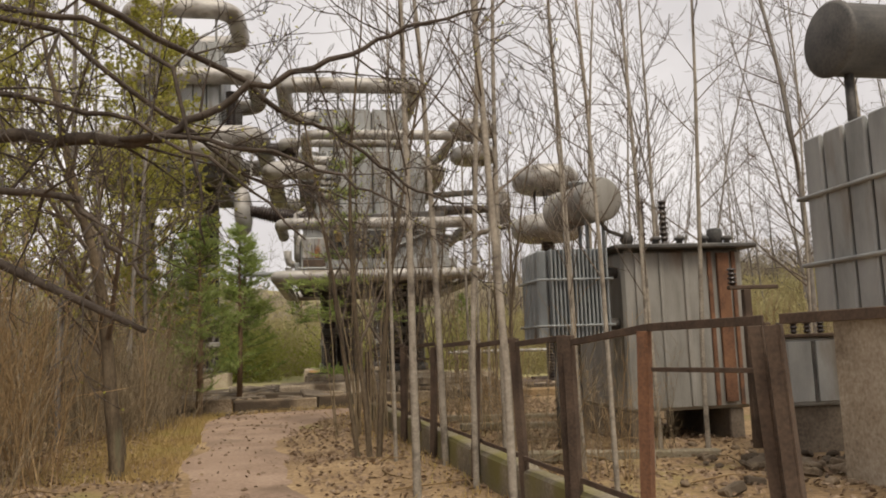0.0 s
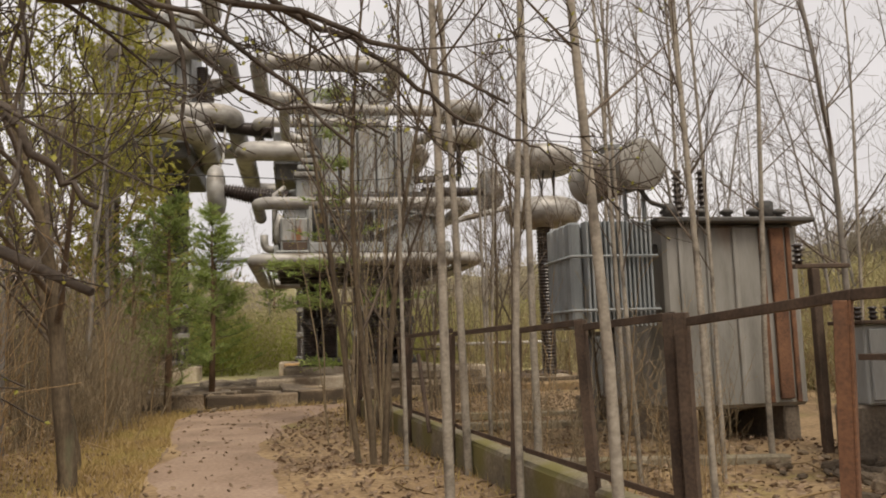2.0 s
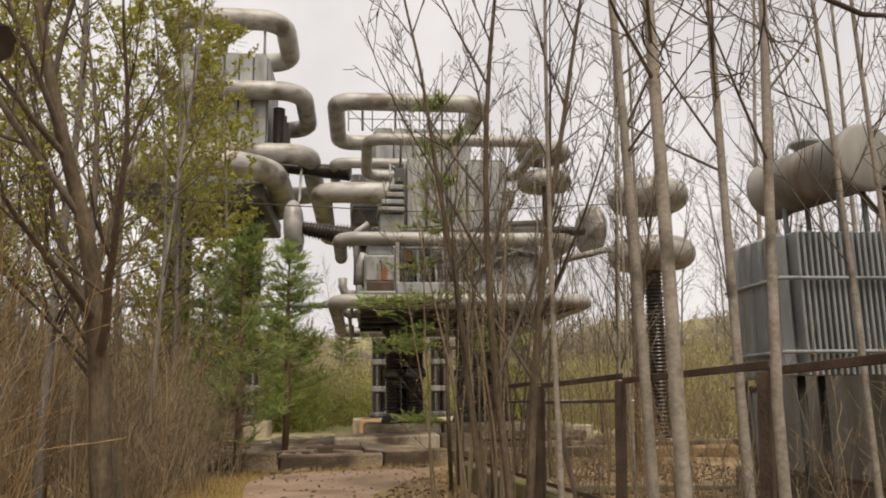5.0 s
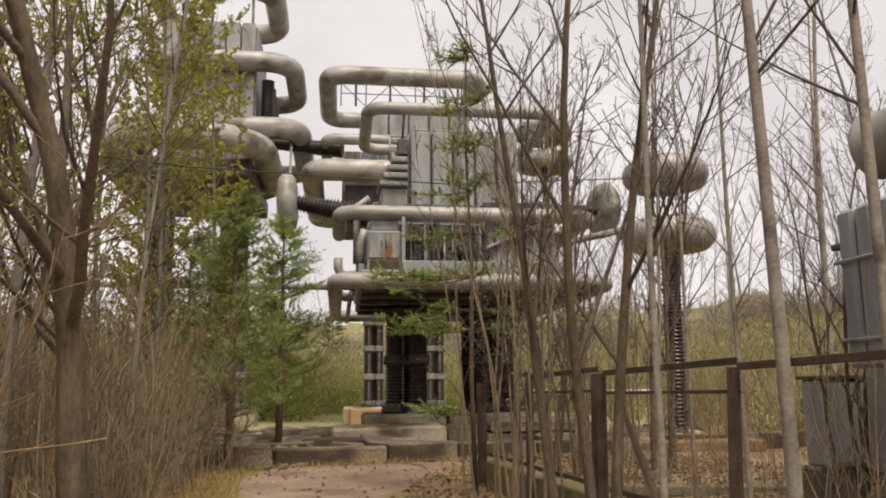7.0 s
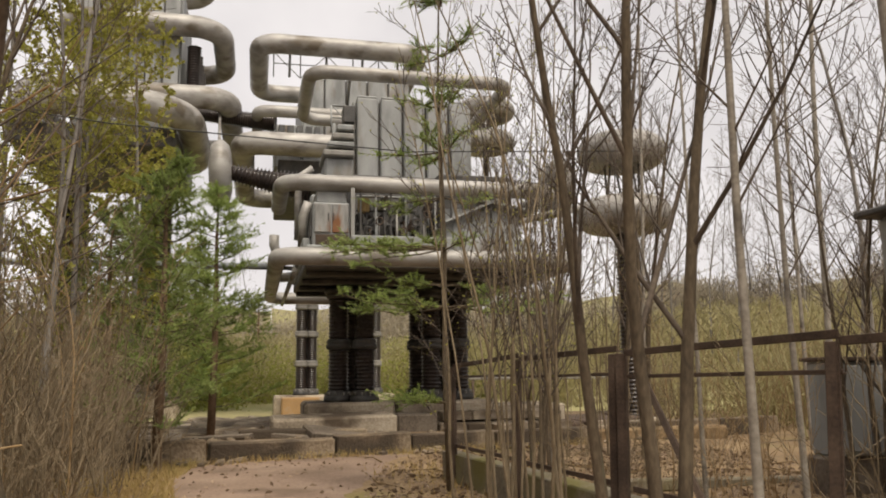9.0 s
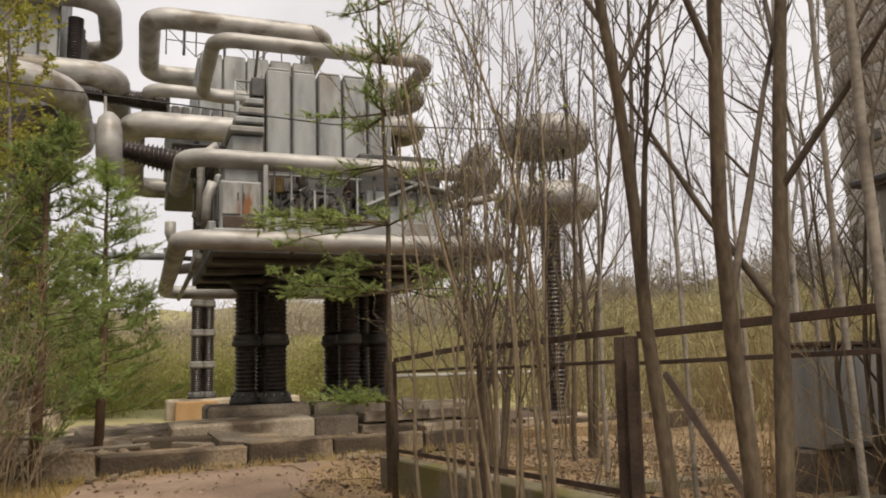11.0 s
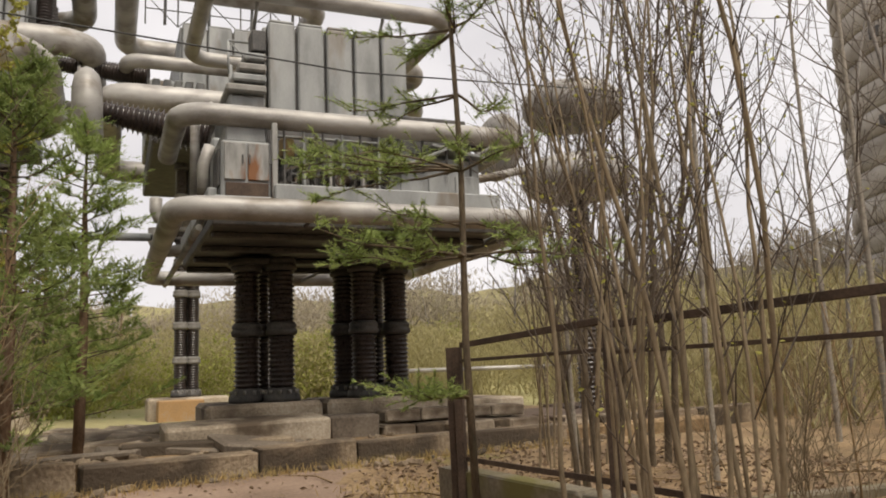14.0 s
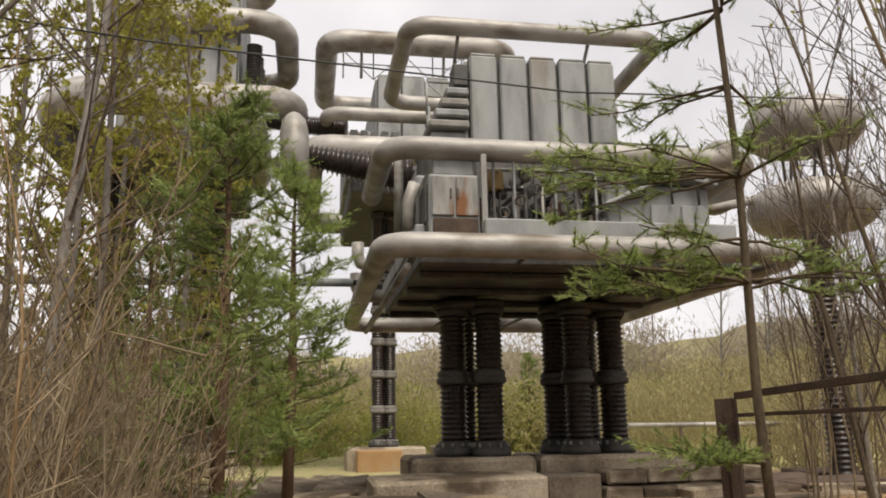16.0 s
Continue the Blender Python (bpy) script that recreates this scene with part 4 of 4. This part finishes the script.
ALDER = dict(step=.5, up=1.6, levels=3, kids=(11, 6, 3), start=.22, ratio=(.42, .42, .5), angle=(22, 48), leaf_level=2, leaf_n=5, leaf_size=.06, thin=.55, tip=.004, wander=.04)
WILLOW = dict(step=.4, up=1.0, levels=2, kids=(11, 5), start=.2, ratio=(.23, .45), angle=(20, 48), leaf_level=2, leaf_n=2, leaf_size=.024, thin=.42, tip=.003, wander=.05)
WHIP = dict(step=.3, up=.7, levels=1, kids=(9,), start=.2, ratio=(.3,), angle=(20, 60), leaf_level=5, leaf_n=0, leaf_size=.04, thin=.4, tip=.003, wander=.05)

# birches by the path, built once in three shapes
birches = []
for k, (h, r) in enumerate(((10.5, .036), (12, .046), (9, .030))):
    birches.append(build_tree("birch", "slim pale birch with bare twigs beside the path", "tree", "birches", 20 + k, h, r, BIRCH, M_BIRCH, M_TWIG))
spots = ((1.37, 5.99, 0), (.93, 8.5, 1), (.94, 11.17, 0), (1.60, 8.75, 0), (2.7, 7.4, 2), (2.4, 10.8, 1), (3.1, 9.6, 2), (1.55, 10.6, 1),
         (2.9, 15.0, 2), (3.4, 10.6, 2), (3.9, 9.4, 2), (4.6, 10.8, 2), (2.3, 12.6, 2), (5.2, 10.6, 0), (3.6, 17.6, 0), (5.6, 16.4, 1), (2.6, 18.6, 2), (7.5, 9.8, 1), (8.4, 13.0, 0), (6.8, 15.6, 1), (9.5, 17.5, 2), (8.0, 20, 1), (9.2, 7.2, 1), (10.5, 11, 0))
for k, (x, y, i) in enumerate(spots):
    if k < 3:
        birches[k].matrix_basis = pose(x, y, 0, (.2, .3, .3)[k], (.3, .5, 0)[k], 40 * k)
    else:
        place(birches[i], x, y, k * 67, 1 + .08 * math.sin(k * 3), 1.5 * math.sin(k * 5))

# far trunks beyond the fence and along both sides
greys = []
for k in range(4):
    greys.append(build_tree("bare_tree", "tall thin bare grey tree in the woodland", "tree", "woodland trees", 50 + k, 11 + k, .042 + .009 * k, dict(BIRCH, kids=(34, 7), start=.14, ratio=(.2, .5), wander=.032), M_GREYTRUNK, M_TWIG))
rw = random.Random(8)
woods = []
while len(woods) < 112:
    x, y = rw.uniform(-24, 30), rw.uniform(2, 58)
    near = abs(x - path_x(min(y, 22)))
    if y < 22.5 and -3.6 < x < 7.5:
        continue
    if 22 <= y < 47 and -5.0 < x < 9.5:
        continue
    if x > 6 and y < 36 and rw.random() < .4:
        continue
    if -11.5 < x < -1 and 32 < y < 44:
        continue
    if y < 12 and (x < -3 and x > -6):
        continue
    if y > 40 and -4 < x < 14 and (y < 50 or rw.random() < .4):
        continue
    woods.append((x, y))
woods += [(rw.uniform(6, 13), rw.uniform(14, 22)) for k in range(3)]
for k, (x, y) in enumerate(woods):
    if k < 4:
        greys[k].matrix_basis = pose(x, y, ground_z(x, y))
    else:
        place(greys[k % 4], x, y, k * 71, rw.uniform(.8, 1.25), rw.uniform(-3, 3))

# forked dark alders
alders = []
for k, (h, r, st, opts) in enumerate(((6.3, .105, 1, FORKED), (7.5, .048, 3, ALDER), (5.2, .06, 1, FORKED))):
    alders.append(build_tree("alder", "forked dark-barked alder with bare branches and buds", "tree", "alders", (83, 81, 92)[k], h, r, opts, M_BARK, M_TWIG, M_BUD if k != 1 else None, stems=st, spread=(0, .25, 0)[k], tilt=(.03, .06, .04)[k]))
alders[0].matrix_basis = pose(-2.64, 11.0, 0, 0, 0, 200)
alders[1].matrix_basis = pose(.66, 11.75, 0, 0, 0, 70)
alders[2].matrix_basis = pose(-2.95, 12.6, 0, 0, 0, 320)
for k, (x, y, i, s) in enumerate(((-5.2, 16.5, 0, 1.0), (4.7, 14.7, 1, .7), (4.4, 19.5, 1, 1.1), (1.6, 16.6, 1, .7), (-6.5, 18.5, 2, 1.1), (-5.6, 7.0, 0, 1.1), (2.6, 18.4, 1, .7), (-4.3, 8.6, 2, 1.0))):
    place(alders[i], x, y, 55 * k + 20, s)

# tall birches in first leaf, before the far generator
leafy = build_tree("leafing_birch", "tall birch in yellow-green first leaf with hanging twigs", "tree", "leafing birches", 140, 12.5, .075, dict(BIRCH, kids=(44, 9), start=.12, ratio=(.2, .5), leaf_level=1, leaf_n=20, leaf_size=.095), M_GREYTRUNK, M_TWIGTAN, M_BUD)
leafy.matrix_basis = pose(-5.0, 23.5, 0)
for k, (x, y, s) in enumerate(((-6.9, 25.6, 1.05), (-8.6, 22.5, 1.0), (-7.4, 17.5, .8), (-4.4, 26.6, 1.0), (-7.2, 20.6, .9), (-5.8, 28.0, 1.1))):
    place(leafy, x, y, 80 * k + 30, s)

# many-stemmed willow clumps
willows = []
for k in range(2):
    willows.append(build_tree("willow_clump", "dense clump of straight tan willow stems with tiny buds", "shrub", "willow clumps", 90 + k, 6.2, .019, WILLOW, M_SAPLING, M_TWIG, M_BUD, stems=(11, 7)[k], spread=(.62, .42)[k], tilt=.03))
willows[0].matrix_basis = pose(.78, 14.9, 0)
willows[1].matrix_basis = pose(.55, 14.1, 0, 0, 0, 60)
for k, (x, y, s) in enumerate(((-5.6, 17.0, .9), (-4.6, 14.8, .8), (-5.5, 10.8, .9), (3.4, 20.2, .9), (-4.6, 18.2, .8), (-6.0, 21, 1.0), (4.6, 20.6, 1.0))):
    place(willows[(k + 1) % 2], x, y, 47 * k, s)

# brown whips and dead stalks, thick on the near side
whips = []
for k in range(3):
    whips.append(build_tree("sapling_thicket", "thicket of thin dry brown saplings and stalks", "thicket", "sapling thickets", 110 + k, 3.4, .013, WHIP, M_TWIGTAN, M_TWIGTAN, None, stems=1, spread=.7, tilt=.2))
    st = MB()
    rr = random.Random(200 + k)
    for s in range(34):
        a, q = rr.uniform(0, 6.283), .95 * rr.random() ** .5
        grow(rr, st, st, None, Vector((q * math.cos(a), q * math.sin(a), -.05)), Vector((rr.gauss(0, .24), rr.gauss(0, .24), 1)), rr.uniform(.8, 2.9), rr.uniform(.005, .010), 0, WHIP, .10)
    part("stalk_mass", st, (M_SAPLING, M_TWIGTAN, M_SAPLING)[k], whips[k], kind="stuff")
rt = random.Random(17)
tk = []
for k in range(40):
    y = rt.uniform(3.5, 24)
    x = -3.7 - abs(rt.gauss(0, 2.6)) - max(0, 6 - y) * .1
    tk.append((x, y))
for k in range(14):
    y = rt.uniform(13, 30)
    x = rt.uniform(8.5, 18)
    tk.append((x, y))
tk += [(2.75, 9.6), (3.3, 8.9), (4.3, 10.7), (2.5, 11.4), (3.0, 14.2), (2.2, 15.3), (3.6, 16.2)]
for k, (x, y) in enumerate(tk):
    if k < 3:
        whips[k].matrix_basis = pose(x, y, 0, 0, 0, 30 * k)
    else:
        place(whips[k % 3], x, y, 39 * k, rt.uniform(.75, 1.25) * (.62 if k >= 54 else 1))


# young pines
def pine(seed, h):
    rnd = random.Random(seed)
    th = thing("pine", "young green pine with an orange-brown trunk", "tree", "pines")
    part("trunk", MB().tube([(0, 0, -.1), (.03, .02, h * .4), (0, .05, h * .8), (.02, 0, h)], [.085, .065, .03, .008], 8), M_PINEBARK, th)
    br, nd = MB(), MB()
    for k in range(int(h * 15)):
        z = h * (.12 + .88 * k / (h * 15))
        L = (h - z) * .36 + .25
        L = min(L, 1.3) * rnd.uniform(.5, 1.15)
        a = rnd.uniform(0, 6.283)
        pts = [Vector((0, 0, z))]
        for s in range(1, 5):
            pts.append(Vector((math.cos(a) * L * s / 4, math.sin(a) * L * s / 4, z + L * (.10 * s / 4 + .22 * (s / 4) ** 2) + rnd.gauss(0, .02))))
        br.tube(pts, [.014, .011, .008, .006, .004], 4, caps=False)
        for s in range(19):
            t = rnd.uniform(.2, 1)
            i = min(int(t * 4), 3)
            q = pts[i].lerp(pts[i + 1], t * 4 - i)
            tip = q + Vector((math.cos(a) * .1 + rnd.gauss(0, .14), math.sin(a) * .1 + rnd.gauss(0, .14), rnd.uniform(.02, .2)))
            for u in range(20):
                c = q.lerp(tip, rnd.random())
                dd = (tip - q).normalized() + Vector((rnd.gauss(0, .6), rnd.gauss(0, .6), rnd.gauss(0, .6)))
                dd = dd.normalized() * rnd.uniform(.05, .095)
                w = dd.orthogonal().normalized() * .008
                b = len(nd.v)
                for e in (c - w, c + w, c + dd):
                    nd.v.append((e.x, e.y, e.z))
                nd.face([b, b + 1, b + 2])
    part("bough_mass", br, M_BARK, th, kind="stuff")
    part("needle_mass", nd, M_NEEDLE, th, kind="stuff")
    return th


pines = [pine(1, 4.9), pine(2, 5.0)]
pines[0].matrix_basis = pose(-3.1, 20.8, 0)
pines[1].matrix_basis = pose(-2.45, 24.0, .2)
place(pines[0], -4.5, 24.5, 80, 1.0)
for k, (x, y, s) in enumerate(((-4.5, 47, 1.6), (-8, 50, 1.9), (9, 52, 1.0), (-1.5, 55, 1.2))):
    place(pines[k % 2], x, y, 60 * k, s)
# a thin pine beside the fence corner, its boughs reaching before the machine
def spray(nd, rnd, q, tip, count):
    """Needles round one shoot."""
    for u in range(count):
        c = q.lerp(tip, rnd.random())
        dd = ((tip - q).normalized() + Vector((rnd.gauss(0, .6), rnd.gauss(0, .6), rnd.gauss(0, .6)))).normalized() * rnd.uniform(.04, .07)
        w = dd.orthogonal().normalized() * .006
        b = len(nd.v)
        for e in (c - w, c + w, c + dd):
            nd.v.append((e.x, e.y, e.z))
        nd.face([b, b + 1, b + 2])


thin_pine = thing("pine", "thin straggly pine with long low boughs beside the fence", "tree", "pines", (.66, 17.0, 0))
rnd = random.Random(33)
bb, bn = MB(), MB()
part("trunk", MB().tube([(.02, 0, -.1), (-.02, .01, 1.5), (.0, 0, 3.0), (-.06, .02, 5.0), (-.02, 0, 7.2)], [.036, .032, .026, .018, .006], 8), M_BARK, thin_pine)
for z, count, reach in ((1.05, 3, .7), (2.2, 9, 1.45), (2.5, 3, .9), (2.95, 9, 1.55), (3.6, 3, 1.0), (4.2, 6, 1.05), (4.8, 4, .8), (5.5, 4, .7), (6.2, 4, .5)):
    for k in range(count):
        az = math.pi + rnd.gauss(0, .75) if k % 3 else rnd.uniform(0, 6.283)
        L = reach * rnd.uniform(.6, 1.05)
        sag = rnd.uniform(-.12, .16)
        pts = [Vector((math.cos(az) * L * t, math.sin(az) * L * t, z + rnd.gauss(0, .02) + sag * L * t * t)) for t in (0, .25, .5, .75, 1)]
        bb.tube(pts, [.013, .011, .008, .006, .004], 4, caps=False)
        for j in range(18):
            t = rnd.uniform(.25, 1)
            i = min(int(t * 4), 3)
            q = pts[i].lerp(pts[i + 1], t * 4 - i)
            tip = q + Vector((math.cos(az) * .09 + rnd.gauss(0, .12), math.sin(az) * .09 + rnd.gauss(0, .12), rnd.gauss(.05, .06)))
            bb.tube([q, tip], [.004, .003], 3, caps=False)
            spray(bn, rnd, q, tip, 38)
part("bough_mass", bb, M_BARK, thin_pine, kind="stuff")
part("needle_mass", bn, M_NEEDLE, thin_pine, kind="stuff")

# leaning tree that hangs its limbs over the start of the path
ov = thing("overhanging_tree", "dark leaning tree with limbs hanging over the path", "tree")
rnd = random.Random(41)
ot, ol = MB(), MB()
LIMB = dict(step=.2, up=.1, levels=3, kids=(11, 5, 3), start=.12, ratio=(.36, .42, .5), angle=(25, 55), leaf_level=3, leaf_n=1, leaf_size=.022, thin=.5, tip=.0028)
part("trunk", MB().tube([(-3.9, 5.4, -.1), (-3.8, 5.4, 1.2), (-3.5, 5.3, 2.4), (-3.2, 5.2, 3.6), (-3.1, 5.3, 5.0)], [.15, .13, .11, .08, .04], 9), M_BARK, ov)
part("limb", MB().tube([(-3.5, 5.3, 2.4), (-3.0, 5.35, 2.66), (-2.3, 5.25, 2.32), (-1.8, 5.21, 2.06), (-1.35, 5.1, 1.84), (-1.06, 5.01, 1.70)], [.055, .045, .036, .030, .024, .017], 7), M_LIMB, ov, "broken limb end")


def limb(points, radii, twigs, spread=.9):
    """A crooked limb along the given line, with side twigs all along it."""
    pts = [Vector(p) for p in points]
    fine, rad = [], []
    for k in range(len(pts) - 1):
        for j in range(4):
            fine.append(pts[k].lerp(pts[k + 1], j / 4) + Vector((rnd.gauss(0, .012), rnd.gauss(0, .012), rnd.gauss(0, .016))))
            rad.append(radii[0] + (radii[1] - radii[0]) * (k + j / 4) / (len(pts) - 1))
    fine.append(pts[-1])
    rad.append(radii[1])
    part("limb", MB().tube(fine, rad, 7), M_LIMB, ov)
    for k in range(twigs):
        i = rnd.randrange(1, len(fine) - 1)
        along = (fine[i + 1] - fine[i - 1]).normalized()
        d = along + Vector((rnd.gauss(0, spread), rnd.gauss(0, spread * .7), rnd.gauss(-.25, spread)))
        grow(rnd, ot, ot, ol, fine[i], d, rnd.uniform(.4, 1.1), min(rad[i] * .5, .011), 1, LIMB, .16)


limb(((-3.3, 5.2, 2.75), (-2.5, 5.1, 2.92), (-1.9, 5.0, 2.89), (-1.36, 5.0, 2.86), (-.95, 5.0, 2.88)), (.055, .034), 7)
limb(((-.98, 5.0, 2.87), (-.76, 5.0, 3.02), (-.31, 5.0, 3.25), (.2, 5.0, 3.46), (.57, 5.0, 3.63), (1.1, 5.0, 3.78)), (.030, .008), 10)
limb(((-1.36, 5.0, 2.86), (-.8, 4.9, 2.87), (-.3, 4.85, 2.74), (.1, 4.8, 2.6), (.5, 4.75, 2.38)), (.020, .006), 10)
limb(((-3.3, 5.2, 3.0), (-2.4, 5.0, 3.2), (-1.7, 4.9, 3.12), (-1.1, 4.9, 2.95), (-.5, 4.8, 2.62), (-.1, 4.75, 2.2)), (.026, .006), 9)
limb(((-3.4, 5.2, 2.5), (-2.3, 5.0, 2.62), (-1.41, 4.95, 2.49), (-1.3, 4.9, 2.29), (-1.18, 4.9, 2.13), (-1.02, 4.9, 2.0)), (.030, .010), 7)
limb(((-3.2, 5.2, 3.5), (-2.2, 5.0, 3.75), (-1.4, 4.9, 3.6), (-.9, 4.9, 3.3), (-.75, 4.9, 2.7), (-.7, 4.9, 2.2)), (.028, .006), 8)
limb(((-3.15, 5.25, 4.4), (-1.8, 6.2, 4.3), (-.8, 6.8, 3.95), (-.19, 7.0, 3.58), (.09, 7.0, 3.5), (.5, 7.0, 3.17), (.84, 7.0, 2.93), (1.24, 7.0, 2.84), (1.45, 7.0, 2.65)), (.034, .006), 10)
limb(((-3.15, 5.25, 4.1), (-1.9, 6.0, 3.9), (-1.0, 6.4, 3.3), (-.5, 6.6, 2.9), (-.1, 6.8, 2.95), (.3, 6.9, 2.8)), (.026, .005), 8)
part("crown", ot, M_LIMB, ov, kind="stuff")
part("foliage", ol, M_BUD, ov, kind="stuff")


# ---- undergrowth, leaf litter and grass ----
def brush(name, label, spots_, material, seed, leaf=.12, per=110, stems=6, wide=.3, rise=.4):
    """Many bushes of separate small leaves on thin stems, as one mass."""
    rnd = random.Random(seed)
    mb = MB()
    for x, y, h, w in spots_:
        z = ground_z(x, y)
        for s in range(stems):
            e = Vector((x + rnd.gauss(0, w * .5), y + rnd.gauss(0, w * .5), z + h * rnd.uniform(.6, 1)))
            mb.tube([(x + rnd.gauss(0, w * .3), y, z - .1), tuple(e)], [.03, .008], 3, caps=False)
        for s in range(per):
            t = rnd.random() ** .8
            q = Vector((x + rnd.gauss(0, w * .55), y + rnd.gauss(0, w * .55), z + h * t))
            mb.leaf(q, Vector((rnd.gauss(0, 1), rnd.gauss(0, 1), rnd.gauss(rise, 1))), leaf * rnd.uniform(.6, 1.6), rnd, wide)
    return solid(name, mb, material, label, "undergrowth", kind="stuff")


# distant wood line all round
wd = MB()
for k in range(181):
    a = radians(k * 2)
    d = 96 + 4 * math.sin(k * 1.3)
    x, y = d * math.sin(a), d * math.cos(a)
    top = 9.0 + 2.2 * noise.noise((k * .35, 0, 5)) + 1.2 * noise.noise((k * 1.7, 3, 5)) + max(0, ground_z(x, y)) * .4
    wd.v += [(x, y, -2), (x * 1.01, y * 1.01, top * .6), (x * 1.03, y * 1.03, top)]
for k in range(180):
    for j in range(2):
        i = k * 3 + j
        wd.face([i, i + 1, i + 4, i + 3], True)
solid("backdrop", wd, M_WOODS, "distant olive-brown woodland edge all round", "backdrop", kind="structure")

ru_ = random.Random(71)
far, farb, bright = [], [], []
for k in range(250):
    a = ru_.uniform(-1.25, 1.35)
    d = ru_.uniform(50, 72)
    x, y = d * math.sin(a), d * math.cos(a) - 2
    far.append((x, y, ru_.uniform(2.4, 4.6), ru_.uniform(1.8, 3.2)))
for k in range(230):
    a = ru_.uniform(-1.3, 1.35)
    d = ru_.uniform(58, 80)
    farb.append((d * math.sin(a), d * math.cos(a), ru_.uniform(4.6, 7.2), ru_.uniform(2.2, 3.6)))
for k in range(60):
    x = ru_.uniform(-9, 16)
    bright.append((x, ru_.uniform(50, 57), ru_.uniform(1.5, 3.6), ru_.uniform(1, 1.8)))
for k in range(14):
    bright.append((ru_.uniform(-6, -2.5), ru_.uniform(40, 46), ru_.uniform(1.5, 3.2), 1.2))
brush("olive_undergrowth", "olive green spring undergrowth at the wood's edge", far, M_BRUSH, 1, .24, 1700, 10, .13, 1.0)
brush("brown_undergrowth", "brown bare woodland edge in the distance", farb, M_BRUSHBR, 2, .34, 1500, 10, .09, 1.5)
brush("spring_bushes", "bright yellow-green young bushes behind the machine", bright, M_BRUSHGR, 3, .12, 600)
mid_ = []
for k in range(150):
    x = ru_.uniform(9.5, 32)
    y = ru_.uniform(14, 46)
    mid_.append((x, y, ru_.uniform(1.2, 3.2), ru_.uniform(1, 2)))
for k in range(40):
    mid_.append((ru_.uniform(-26, -8), ru_.uniform(6, 40), ru_.uniform(1.5, 4), ru_.uniform(1, 2)))
brush("hillside_undergrowth", "mixed olive and tan undergrowth on the slope", mid_, M_BRUSH, 4, .22, 420, 10, .07, 2.0)
midb = [(ru_.uniform(-20, -5.5), ru_.uniform(4, 34), ru_.uniform(1.5, 4.5), ru_.uniform(.8, 1.6)) for k in range(70)]
brush("dry_thicket", "dry brown thicket beside the path", midb, M_BRUSHBR, 5, .22, 260, 14, .06, 1.6)

lit = MB()
rl = random.Random(5)
for k in range(26000):
    y = rl.uniform(2, 22) if rl.random() < .8 else rl.uniform(-1, 24)
    x = rl.uniform(-5, 6.5)
    if abs(x - path_x(y)) < .72 + max(0, y - 15) * .2 and rl.random() < .86:
        continue
    q = Vector((x, y, ground_z(x, y) + rl.uniform(.0, .035)))
    lit.leaf(q, Vector((rl.gauss(0, 1), rl.gauss(0, 1), rl.gauss(0, .25))), rl.uniform(.04, .10), rl)
solid("leaf_litter", lit, M_LEAFLIT, "scattered curled dead leaves over the ground", "leaf litter", kind="stuff")

gr = MB()
for k in range(13000):
    if k < 8000:
        y = rl.uniform(10.5, 22)
        x = path_x(y) - .75 - max(0, y - 15) * .12 - abs(rl.gauss(-.1, 1.0))
    elif k < 10500:
        x = rl.uniform(-4.5, 5)
        y = kerb_y(x) - .2 - abs(rl.gauss(0, .15))
        if rl.random() < .5:
            x, y = rl.uniform(-4, 7), rl.uniform(22.5, 30)
    else:
        y = rl.uniform(0, 20)
        x = fence_x(y) + rl.gauss(.3, .5)
    z = ground_z(x, y)
    h = rl.uniform(.05, .17)
    b = len(gr.v)
    dx, dy = rl.gauss(0, .06), rl.gauss(0, .06)
    gr.v += [(x - .006, y, z), (x + .006, y, z), (x + dx, y + dy, z + h)]
    gr.face([b, b + 1, b + 2])
solid("grass", gr, M_GRASS, "short yellowed grass tufts beside the path", "grass", kind="stuff")
fs = MB()
for k in range(90):
    x, y = rl.uniform(-6, 6), rl.uniform(3, 21)
    if abs(x - path_x(y)) < 1.2:
        continue
    a, L = rl.uniform(0, 6.283), rl.uniform(.4, 1.8)
    z = ground_z(x, y) + .03
    fs.tube([(x, y, z), (x + L * .5 * math.cos(a), y + L * .5 * math.sin(a), z + rl.uniform(0, .12)), (x + L * math.cos(a + .2), y + L * math.sin(a + .2), z)], [.014, .011, .005], 4, caps=False)
solid("fallen_sticks", fs, M_TWIGTAN, "dry fallen sticks lying on the leaf litter", "sticks", kind="stuff")
